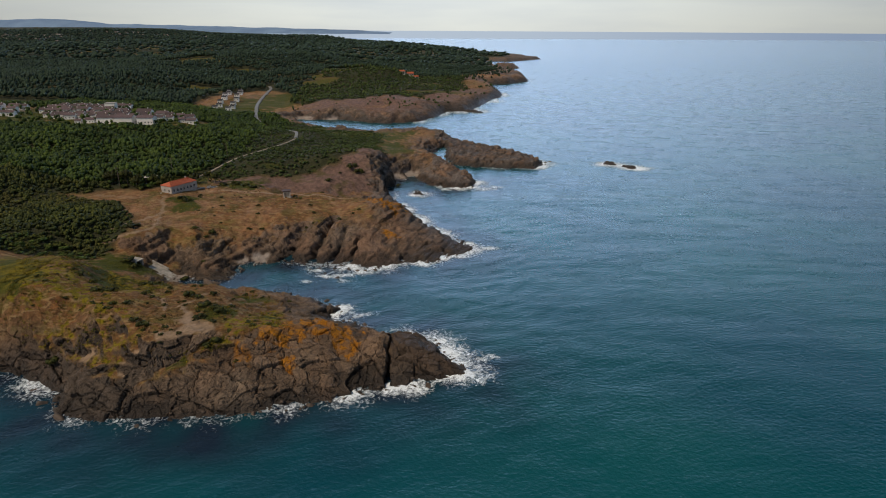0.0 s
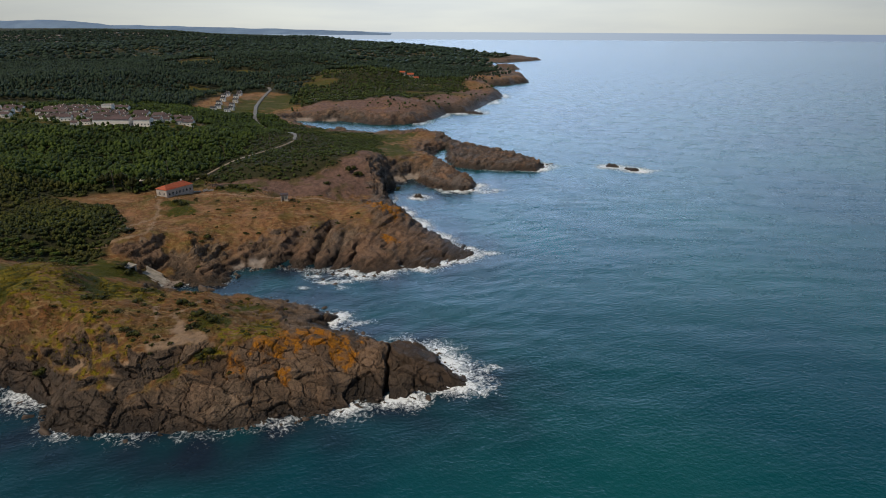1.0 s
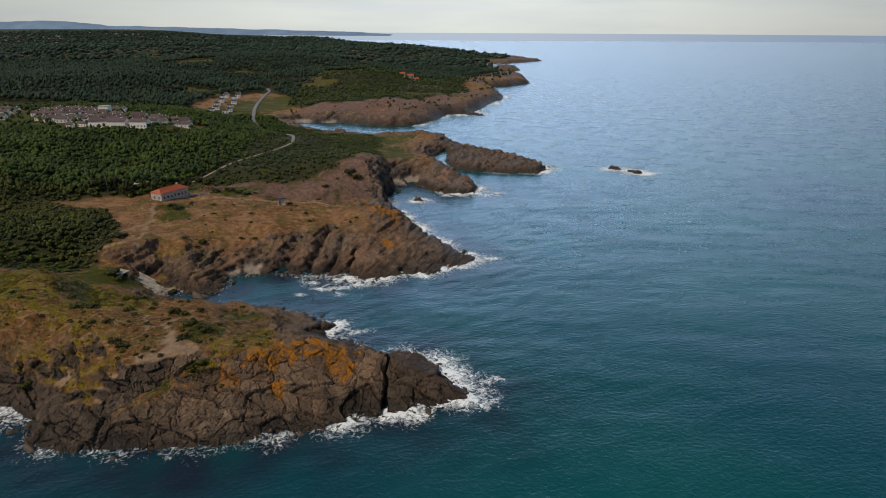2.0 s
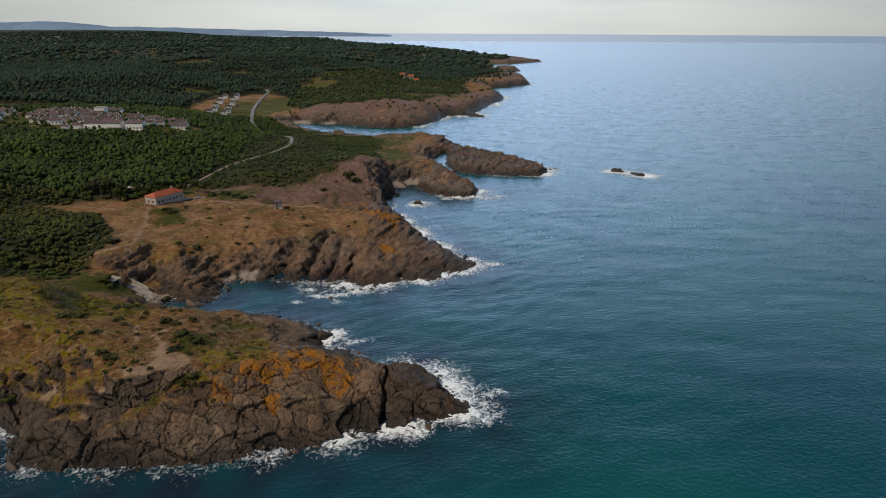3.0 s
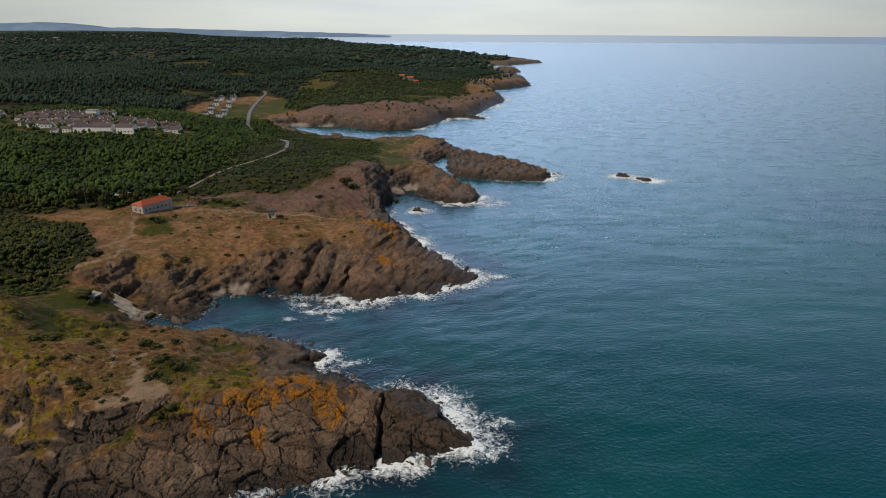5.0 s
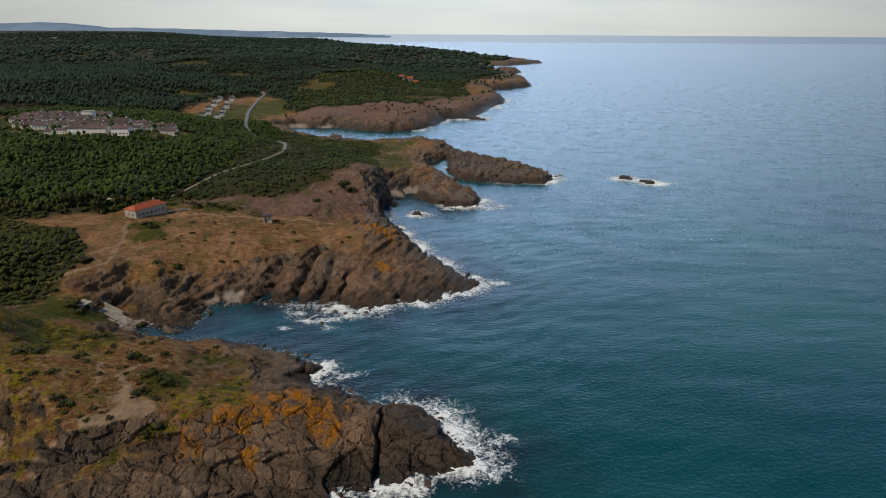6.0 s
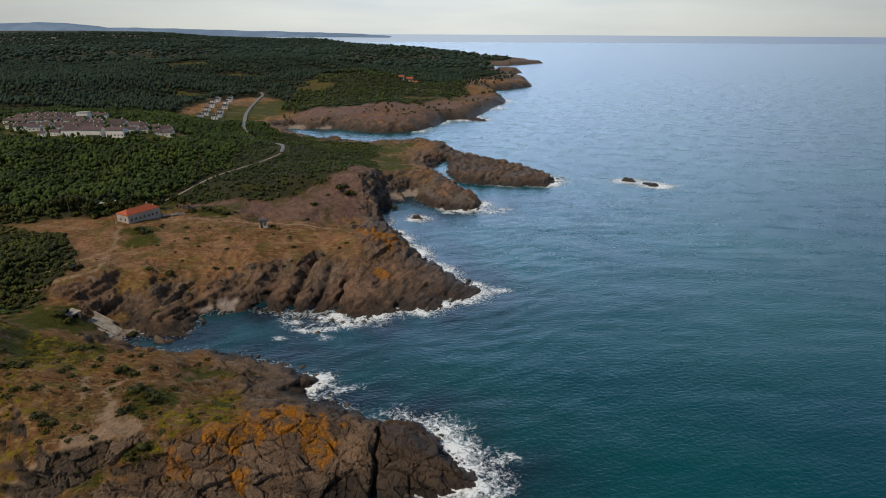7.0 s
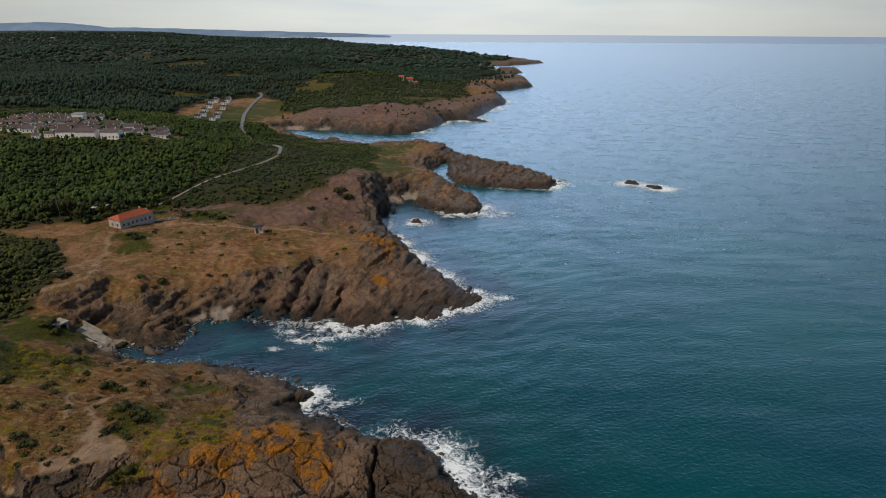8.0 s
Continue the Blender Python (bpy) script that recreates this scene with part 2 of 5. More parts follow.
YELLOW = [(-96, 135, 5), (-89, 128, 4), (-84, 124, 3.5), (-48, 132, 3.5), (-52, 129, 2.5), (-46, 141, 3), (-100, 161, 4), (-104, 148, 4), (-100, 120, 7), (-101, 135, 10), (-88, 127, 7), (-79, 117, 5), (-49, 127, 4), (-43, 130, 3.5), (-114, 147, 10), (-120, 130, 10), (-90, 150, 8), (-108, 158, 8), (-53, 119, 3), (-52, 214, 3)]
GREEN_NEAR = [(-100, 160, 6), (-90, 163, 5), (-107, 162, 6), (-118, 142, 9), (-125, 150, 10), (-96, 154, 6), (-84, 155, 5), (-58, 133, 5), (-54, 120, 3),
              (-62, 116, 2.5), (-100, 178, 7), (-108, 174, 7), (-107, 229, 5), (-103, 222, 5), (-92, 258, 9), (-120, 262, 12), (-55, 150, 5), (-46, 136, 3)]
GREEN_INLAND = [(-22, 308, 6), (-30, 368, 14), (-26, 348, 11), (-34, 390, 12), (-38, 420, 15), (-28, 440, 9), (-46, 445, 13), (-62, 446, 14), (-80, 456, 14),
                (-98, 468, 14), (-200, 555, 26), (-180, 600, 32), (-172, 640, 26), (-190, 570, 24), (-225, 395, 46), (-275, 400, 40), (-180, 378, 26), (-240, 440, 34),
                (-165, 520, 20), (-150, 530, 16)]
GREEN = GREEN_NEAR + GREEN_INLAND


def meadow(x, y):
    """Narrow clearings in the woods inland."""
    return smooth(0.30, 0.42, noise2(x / 110, y / 30, 66)) * smooth(600, 660, y) * smooth(1900, 1600, y) * smooth(60, 0, x)


def spots(x, y, places, ragged=0.45, seed=70):
    jag = ragged * fbm(x / 3.0, y / 3.0, 3, seed)
    best = np.zeros(x.shape)
    for px, py, r in places:
        best = np.maximum(best, smooth(1.25, 0.7, np.hypot(x - px, y - py) / r + jag))
    return best


FOREST_EDGE = np.array([(-900, 120), (-330, 160), (-210, 190), (-150, 160), (-138, 165), (-121, 168), (-114, 177), (-111, 191), (-116, 210), (-134, 226), (-160, 231), (-142, 238), (-128, 244),
                        (-119, 260), (-112, 272), (-82, 270), (-54, 288), (-43, 313), (-33, 328), (-36, 350), (-42, 385), (-40, 430), (-50, 455), (-78, 468), (-125, 496), (-175, 545),
                        (-165, 590), (-130, 596), (-100, 590), (-70, 606), (-40, 622), (-25, 645), (2, 668), (24, 715), (30, 780), (24, 850), (10, 935), (60, 1010), (100, 1090), (90, 1280), (70, 1600), (150, 1630), (190, 1690), (190, 1800), (-180, 2300),
                        (-640, 3000), (-1550, 4900), (-4900, 4900), (-4900, 120)], dtype=float)
CLEARINGS = np.array([(-330, 388), (-270, 369), (-225, 363), (-184, 359), (-160, 372), (-155, 395), (-200, 420), (-240, 465), (-330, 440)], dtype=float)


def forest_depth(x, y):
    """Distance inside the woods' edge, negative outside."""
    w = np.clip(y / 200, 0.8, 6)
    d = edge_distance(x + 3 * w * noise2(x / 14, y / 14, 81), y + 3 * w * noise2(x / 14, y / 14, 82), FOREST_EDGE)
    d = np.minimum(d, -edge_distance(x, y, CLEARINGS))
    d = np.minimum(d, np.hypot(x + 200, (y - 600) * 0.5) - 42)
    return d


# ---- materials ----
def material(name):
    m = bpy.data.materials.new(name)
    m.use_nodes = True
    return m, m.node_tree.nodes, m.node_tree.links, m.node_tree.nodes["Principled BSDF"]


def noise_node(n, l, scale, detail=5, rough=0.6, coords=None):
    t = n.new("ShaderNodeTexNoise")
    t.inputs["Scale"].default_value, t.inputs["Detail"].default_value, t.inputs["Roughness"].default_value = scale, detail, rough
    if coords is not None:
        l.new(coords, t.inputs["Vector"])
    return t.outputs["Fac"]


def ramp(n, l, fac, stops):
    r = n.new("ShaderNodeValToRGB")
    e = r.color_ramp.elements
    while len(e) < len(stops):
        e.new(0.5)
    for k, (p, c) in enumerate(stops):
        e[k].position, e[k].color = p, (*c, 1) if len(c) == 3 else c
    l.new(fac, r.inputs[0])
    return r.outputs[0]


def mix(n, l, fac, a, b, kind="MIX"):
    m = n.new("ShaderNodeMixRGB")
    m.blend_type = kind
    for k, v in enumerate((fac, a, b)):
        if isinstance(v, (int, float)):
            m.inputs[k].default_value = v
        elif isinstance(v, tuple):
            m.inputs[k].default_value = (*v, 1)
        else:
            l.new(v, m.inputs[k])
    return m.outputs[0]


def arith(n, l, op, a, b=None, clamp=False):
    m = n.new("ShaderNodeMath")
    m.operation, m.use_clamp = op, clamp
    for k, v in enumerate((a, b)):
        if v is None:
            continue
        if isinstance(v, (int, float)):
            m.inputs[k].default_value = v
        else:
            l.new(v, m.inputs[k])
    return m.outputs[0]


def bump(n, l, bsdf, height, strength, distance):
    b = n.new("ShaderNodeBump")
    b.inputs["Strength"].default_value, b.inputs["Distance"].default_value = strength, distance
    l.new(height, b.inputs["Height"])
    l.new(b.outputs[0], bsdf.inputs["Normal"])


def channel_nodes(n, l, name):
    a = n.new("ShaderNodeAttribute")
    a.attribute_name = name
    s = n.new("ShaderNodeSeparateColor")
    l.new(a.outputs["Color"], s.inputs[0])
    return s.outputs[0], s.outputs[1], s.outputs[2], a.outputs["Alpha"]


def ground_material():
    m, n, l, bsdf = material("coastal_ground")
    where = n.new("ShaderNodeNewGeometry").outputs["Position"]
    rock, green, lichen, bare = channel_nodes(n, l, "cover")
    sand, wet, wood, yellow = channel_nodes(n, l, "cover_more")
    big, mid, fine = noise_node(n, l, 0.05, 4, 0.6, where), noise_node(n, l, 0.4, 6, 0.65, where), noise_node(n, l, 2.6, 5, 0.7, where)
    dry = ramp(n, l, mid, [(0.3, (0.078, 0.034, 0.013)), (0.48, (0.172, 0.072, 0.024)), (0.62, (0.272, 0.118, 0.034)), (0.75, (0.175, 0.086, 0.022))])
    dry = mix(n, l, ramp(n, l, big, [(0.4, (0, 0, 0)), (0.62, (0.55, 0.55, 0.55))]), dry, (0.175, 0.094, 0.045))
    dry = mix(n, l, ramp(n, l, fine, [(0.42, (0, 0, 0)), (0.7, (0.6, 0.6, 0.6))]), dry, (0.07, 0.05, 0.025))
    gr = ramp(n, l, fine, [(0.3, (0.020, 0.026, 0.004)), (0.55, (0.064, 0.068, 0.006)), (0.75, (0.13, 0.112, 0.009))])
    ye = ramp(n, l, fine, [(0.3, (0.070, 0.062, 0.004)), (0.55, (0.20, 0.150, 0.005)), (0.75, (0.30, 0.200, 0.006))])
    ba = ramp(n, l, mid, [(0.3, (0.20, 0.135, 0.085)), (0.7, (0.38, 0.26, 0.17))])
    ro = ramp(n, l, mid, [(0.28, (0.080, 0.060, 0.046)), (0.5, (0.155, 0.116, 0.086)), (0.68, (0.240, 0.182, 0.136)), (0.8, (0.180, 0.140, 0.108))])
    ro = mix(n, l, ramp(n, l, big, [(0.42, (0, 0, 0)), (0.6, (0.6, 0.6, 0.6))]), ro, (0.15, 0.092, 0.058))
    ro = mix(n, l, ramp(n, l, fine, [(0.30, (0.6, 0.6, 0.6)), (0.46, (0, 0, 0))]), ro, (0.05, 0.040, 0.034))
    split = n.new("ShaderNodeSeparateXYZ")
    l.new(where, split.inputs[0])
    heath, tone = channel_nodes(n, l, "heath")[:2]
    speck = noise_node(n, l, 7.0, 4, 0.7, where)
    ro = mix(n, l, 1.0, ro, ramp(n, l, speck, [(0.36, (0.55, 0.54, 0.53)), (0.5, (1.0, 1.0, 1.0)), (0.66, (1.5, 1.46, 1.4))]), "MULTIPLY")
    ro = mix(n, l, 1.0, ro, ramp(n, l, tone, [(0.2, (0.62, 0.61, 0.60)), (0.5, (1.0, 0.98, 0.95)), (0.8, (1.42, 1.36, 1.28))]), "MULTIPLY")
    warm = arith(n, l, "MULTIPLY", ramp(n, l, arith(n, l, "MULTIPLY", split.outputs[1], 0.001), [(0.17, (0, 0, 0)), (0.2, (1, 1, 1))]), ramp(n, l, noise_node(n, l, 0.05, 4, 0.6, where), [(0.36, (0, 0, 0)), (0.6, (0.85, 0.85, 0.85))]))
    ro = mix(n, l, warm, ro, ramp(n, l, mid, [(0.3, (0.125, 0.072, 0.048)), (0.7, (0.31, 0.188, 0.122))]))
    away = ramp(n, l, arith(n, l, "MULTIPLY", split.outputs[1], 0.001), [(0.19, (0, 0, 0)), (0.24, (1, 1, 1))])
    veins = n.new("ShaderNodeMapping")
    veins.inputs["Scale"].default_value = (1.0, 0.6, 2.4)
    l.new(where, veins.inputs[0])
    # grey patches in the farther rock, paled to paint in aerial haze
    ashen_haze = arith(n, l, "MULTIPLY", away, ramp(n, l, noise_node(n, l, 0.09, 6, 0.7, veins.outputs[0]), [(0.45, (0, 0, 0)), (0.58, (0.85, 0.85, 0.85))]))
    ro = mix(n, l, ashen_haze, ro, ramp(n, l, fine, [(0.35, (0.075, 0.065, 0.063)), (0.7, (0.27, 0.235, 0.22))]))
    mottle = arith(n, l, "MULTIPLY", away, ramp(n, l, noise_node(n, l, 0.28, 8, 0.75, where), [(0.40, (0.8, 0.8, 0.8)), (0.52, (0, 0, 0))]))
    ro = mix(n, l, mottle, ro, (0.042, 0.034, 0.030))
    li = ramp(n, l, fine, [(0.3, (0.17, 0.072, 0.020)), (0.6, (0.45, 0.18, 0.011)), (0.8, (0.56, 0.26, 0.02))])
    sa = ramp(n, l, mid, [(0.3, (0.21, 0.172, 0.148)), (0.7, (0.35, 0.30, 0.265))])
    wo = ramp(n, l, fine, [(0.3, (0.02, 0.022, 0.01)), (0.7, (0.05, 0.05, 0.02))])
    he = ramp(n, l, mid, [(0.3, (0.085, 0.052, 0.044)), (0.55, (0.165, 0.100, 0.080)), (0.75, (0.23, 0.145, 0.112))])
    streak = n.new("ShaderNodeMapping")
    streak.inputs["Scale"].default_value = (0.7, 1.5, 1.0)
    l.new(where, streak.inputs[0])
    dry = mix(n, l, ramp(n, l, noise_node(n, l, 0.8, 5, 0.7, streak.outputs[0]), [(0.34, (0.75, 0.75, 0.75)), (0.5, (0, 0, 0))]), dry, (0.060, 0.038, 0.016))
    dry = mix(n, l, ramp(n, l, noise_node(n, l, 0.16, 5, 0.65, streak.outputs[0]), [(0.5, (0, 0, 0)), (0.64, (0.8, 0.8, 0.8))]), dry, ramp(n, l, fine, [(0.35, (0.075, 0.066, 0.014)), (0.7, (0.215, 0.165, 0.038))]))
    pink = arith(n, l, "MULTIPLY", ramp(n, l, arith(n, l, "MULTIPLY", split.outputs[1], 0.001), [(0.185, (0, 0, 0)), (0.21, (1, 1, 1))]), ramp(n, l, noise_node(n, l, 0.11, 5, 0.6, where), [(0.42, (0.0, 0.0, 0.0)), (0.62, (0.75, 0.75, 0.75))]))
    dry = mix(n, l, pink, dry, ramp(n, l, mid, [(0.3, (0.16, 0.084, 0.048)), (0.7, (0.40, 0.208, 0.108))]))
    dry = mix(n, l, ramp(n, l, noise_node(n, l, 0.55, 5, 0.7, streak.outputs[0]), [(0.50, (0, 0, 0)), (0.63, (0.7, 0.7, 0.7))]), dry, (0.33, 0.22, 0.105))
    dry = mix(n, l, heath, dry, he)
    c = mix(n, l, wood, dry, wo)
    c = mix(n, l, green, c, gr)
    c = mix(n, l, yellow, c, ye)
    c = mix(n, l, bare, c, ba)
    c = mix(n, l, rock, c, ro)
    c = mix(n, l, lichen, c, li)
    c = mix(n, l, sand, c, sa)
    # besides damp rock, this mask carries a vignette painted on the left front
    c = mix(n, l, arith(n, l, "MULTIPLY", wet, 0.78), c, (0.018, 0.016, 0.015))
    l.new(ramp(n, l, wet, [(0.0, (0.95, 0.95, 0.95)), (1.0, (0.5, 0.5, 0.5))]), bsdf.inputs["Roughness"])
    bsdf.inputs["Specular IOR Level"].default_value = 0.25
    grain = arith(n, l, "ADD", arith(n, l, "MULTIPLY", mid, 1.0), arith(n, l, "MULTIPLY", fine, 0.8))
    crack, joint = None, 0.0
    for scale, depth in ((0.30, 0.6), (1.1, 0.15)):
        vo = n.new("ShaderNodeTexVoronoi")
        vo.feature = "DISTANCE_TO_EDGE"
        vo.inputs["Scale"].default_value = scale
        bent = n.new("ShaderNodeVectorMath")
        bent.operation = "MULTIPLY_ADD"
        bent.inputs[1].default_value = (1.6, 1.6, 1.6)
        wob = n.new("ShaderNodeTexNoise")
        wob.inputs["Scale"].default_value, wob.inputs["Detail"].default_value = scale * 1.4, 3
        l.new(where, wob.inputs["Vector"])
        l.new(wob.outputs["Color"], bent.inputs[0])
        l.new(where, bent.inputs[2])
        l.new(bent.outputs[0], vo.inputs["Vector"])
        cut = arith(n, l, "MULTIPLY", arith(n, l, "MINIMUM", vo.outputs["Distance"], 0.09), depth * 5)
        crack = cut if crack is None else arith(n, l, "ADD", crack, cut)
        joint = arith(n, l, "MAXIMUM", joint, ramp(n, l, vo.outputs["Distance"], [(0.006, (depth, depth, depth)), (0.03, (0, 0, 0))]))
    grain = arith(n, l, "ADD", grain, arith(n, l, "MULTIPLY", crack, rock))
    c = mix(n, l, arith(n, l, "MULTIPLY", arith(n, l, "MULTIPLY", joint, rock), 0.75), c, (0.022, 0.018, 0.015))
    l.new(c, bsdf.inputs["Base Color"])
    bump(n, l, bsdf, grain, 1.0, 0.62)
    return m


def sea_material():
    m, n, l, bsdf = material("sea_water")
    where = n.new("ShaderNodeNewGeometry").outputs["Position"]
    foam, shallow, reef_and_reflection, _ = channel_nodes(n, l, "surf")
    big = noise_node(n, l, 0.012, 3, 0.5, where)
    deep = ramp(n, l, big, [(0.35, (0.001, 0.047, 0.071)), (0.65, (0.001, 0.069, 0.075))])
    c = mix(n, l, shallow, deep, (0.010, 0.085, 0.09))
    # dark reef, with the cliffs' dark reflection painted into the same colour
    c = mix(n, l, reef_and_reflection, c, (0.008, 0.016, 0.032))
    # foam: broken lace, denser towards the rocks
    warp = n.new("ShaderNodeMapping")
    l.new(where, warp.inputs[0])
    drift = n.new("ShaderNodeTexNoise")
    drift.inputs["Scale"].default_value, drift.inputs["Detail"].default_value = 0.35, 4
    l.new(where, drift.inputs["Vector"])
    bend = n.new("ShaderNodeVectorMath")
    bend.operation = "MULTIPLY_ADD"
    bend.inputs[1].default_value = (5, 5, 5)
    l.new(drift.outputs["Color"], bend.inputs[0])
    l.new(where, bend.inputs[2])
    lace = noise_node(n, l, 1.0, 10, 0.72, bend.outputs[0])
    level = arith(n, l, "ADD", arith(n, l, "MULTIPLY", foam, 1.2), arith(n, l, "MULTIPLY", arith(n, l, "SUBTRACT", lace, 0.5), 3.2))
    white = ramp(n, l, level, [(0.36, (0, 0, 0)), (0.6, (0.35, 0.35, 0.35)), (0.95, (1, 1, 1))])
    white = mix(n, l, 1.0, white, ramp(n, l, foam, [(0.02, (0, 0, 0)), (0.12, (1, 1, 1))]), "MULTIPLY")
    c = mix(n, l, white, c, (0.80, 0.85, 0.90))
    l.new(c, bsdf.inputs["Base Color"])
    # wind waves: two crossing trains of short crests on a low swell
    turn = n.new("ShaderNodeMapping")
    turn.inputs["Rotation"].default_value = (0, 0, radians(-28))
    turn.inputs["Scale"].default_value = (0.9, 1.25, 1.0)
    l.new(where, turn.inputs[0])
    cross = n.new("ShaderNodeMapping")
    cross.inputs["Rotation"].default_value = (0, 0, radians(24))
    cross.inputs["Scale"].default_value = (0.85, 1.3, 1.0)
    l.new(where, cross.inputs[0])
    place = n.new("ShaderNodeSeparateXYZ")
    l.new(where, place.inputs[0])
    far = ramp(n, l, arith(n, l, "MULTIPLY", place.outputs[1], 0.0005), [(0.08, (0.25, 0.25, 0.25)), (0.3, (0.25, 0.25, 0.25)), (1.0, (0.22, 0.22, 0.22))])
    # gusts roughen the water in patches
    gust = arith(n, l, "SUBTRACT", noise_node(n, l, 0.075, 4, 0.65, cross.outputs[0]), 0.5)
    far = arith(n, l, "ADD", far, arith(n, l, "MULTIPLY", gust, 0.3))
    l.new(mix(n, l, white, far, (0.9, 0.9, 0.9)), bsdf.inputs["Roughness"])
    bsdf.inputs["IOR"].default_value = 1.33
    bsdf.inputs["Specular Tint"].default_value = (0.68, 1.0, 1.0, 1)
    chop = noise_node(n, l, 0.85, 2.0, 0.5, turn.outputs[0])
    chop_two = noise_node(n, l, 1.4, 3.0, 0.5, cross.outputs[0])
    swell = noise_node(n, l, 0.06, 2, 0.5, turn.outputs[0])
    waves = arith(n, l, "ADD", arith(n, l, "MULTIPLY", chop, 1.0), arith(n, l, "MULTIPLY", swell, 1.1))
    waves = arith(n, l, "ADD", waves, arith(n, l, "MULTIPLY", chop_two, 0.55))
    waves = arith(n, l, "ADD", waves, arith(n, l, "MULTIPLY", noise_node(n, l, 0.17, 3, 0.55, cross.outputs[0]), 0.8))
    bump(n, l, bsdf, waves, 1.0, 0.125)
    return m


GROUND = ground_material()
SEA = sea_material()


# ---- large structure ----
def grid_object(name, x, y, z, nx, ny, mat, layers, craggy=False):
    i = np.arange(nx * ny).reshape(ny, nx)
    quads = np.stack([i[:-1, :-1], i[:-1, 1:], i[1:, 1:], i[1:, :-1]], -1).reshape(-1, 4)
    me = bpy.data.meshes.new(name)
    me.vertices.add(nx * ny)
    me.vertices.foreach_set("co", np.stack([x, y, z], 1).astype(np.float32).ravel())
    me.loops.add(quads.size)
    me.loops.foreach_set("vertex_index", quads.astype(np.int32).ravel())
    me.polygons.add(len(quads))
    me.polygons.foreach_set("loop_start", np.arange(0, quads.size, 4, dtype=np.int32))
    me.polygons.foreach_set("use_smooth", np.full(len(quads), not craggy))
    me.update(calc_edges=True)
    for key, rgba in layers.items():
        a = me.attributes.new(key, "FLOAT_COLOR", "POINT")
        a.data.foreach_set("color", np.stack(rgba, 1).astype(np.float32).ravel())
    me.materials.append(mat)
    return tagged(new(name, me), kind="structure")


def facets(x, y, z, seed):
    """Broken blocks: random number of the block, nearness to its edge, and the height of its own tilted plane."""
    xi, yi, zi = np.floor(x), np.floor(y), np.floor(z)
    d1, d2, rnd, plane = np.full(x.shape, 9.0), np.full(x.shape, 9.0), np.zeros(x.shape), np.zeros(x.shape)
    for dx in (-1, 0, 1):
        for dy in (-1, 0, 1):
            for dz in (-1, 0, 1):
                cx, cy, cz = xi + dx, yi + dy, zi + dz
                h = hash01(cx, cy, cz, np.full(x.shape, seed))
                ox, oy, oz = x - cx - 0.1 - 0.8 * h, y - cy - 0.1 - 0.8 * ((h * 7.13) % 1.0), z - cz - 0.1 - 0.8 * ((h * 31.7) % 1.0)
                d = (ox**4 + oy**4 + oz**4) ** 0.25
                near = d < d1
                d2 = np.where(near, d1, np.minimum(d2, d))
                rnd = np.where(near, (h * 113.3) % 1.0, rnd)
                plane = np.where(near, ox * ((h * 51.7) % 2.0 - 1.0) + oy * ((h * 77.1) % 2.0 - 1.0) + oz * ((h * 93.9) % 2.0 - 1.0), plane)
                d1 = np.where(near, d, d1)
    return rnd, d2 - d1, plane


def rock_relief(x, y, z, size):
    """How far the rock stands out, in metres, for grains down to the given size, and a tone for each block."""
    out, tone = 0, 0
    steep = smooth(178, 186, y)
    # beds dip gently on the first headland and stand steep on the ones behind it
    across = z + (0.22 - 1.0 * steep) * x + 0.25 * y
    along = x + steep * 0.8 * z
    grow = np.where(y > 290, 1.2, 1.0)
    for k, (wide, high, step, tilt, cut) in enumerate(((9.5, 5.5, 0.9, 1.0, 0.5), (4.2, 2.6, 0.40, 0.45, 0.34), (1.5, 1.1, 0.12, 0.15, 0.13))):
        if high < 1.6 * size:
            continue
        wob = 0.22 * noise2(x / wide, y / wide + z / high, 12 + k)
        r, edge, plane = facets(along / wide / grow / (1 + 0.5 * steep) + wob, y / wide / grow + 0.6 * wob, across / (high * (1 - 0.5 * steep)) / grow, 3 + 5 * k)
        calm = 1 - steep * (0.0, 0.45, 0.3)[k] * (y < 290) * smooth(-66, -50, x)
        out = out + grow * calm * (step * (r - 0.5) + tilt * plane - cut * smooth(0.055, 0.0, edge))
        tone = tone + (0.5, 0.35, 0.15)[k] * r
    flute = np.abs(noise2(along / 3.4, y / 12.0, 36))
    out = out + np.where(y > 178, 0.7, 0.15) * (flute - 0.35)
    return out, tone


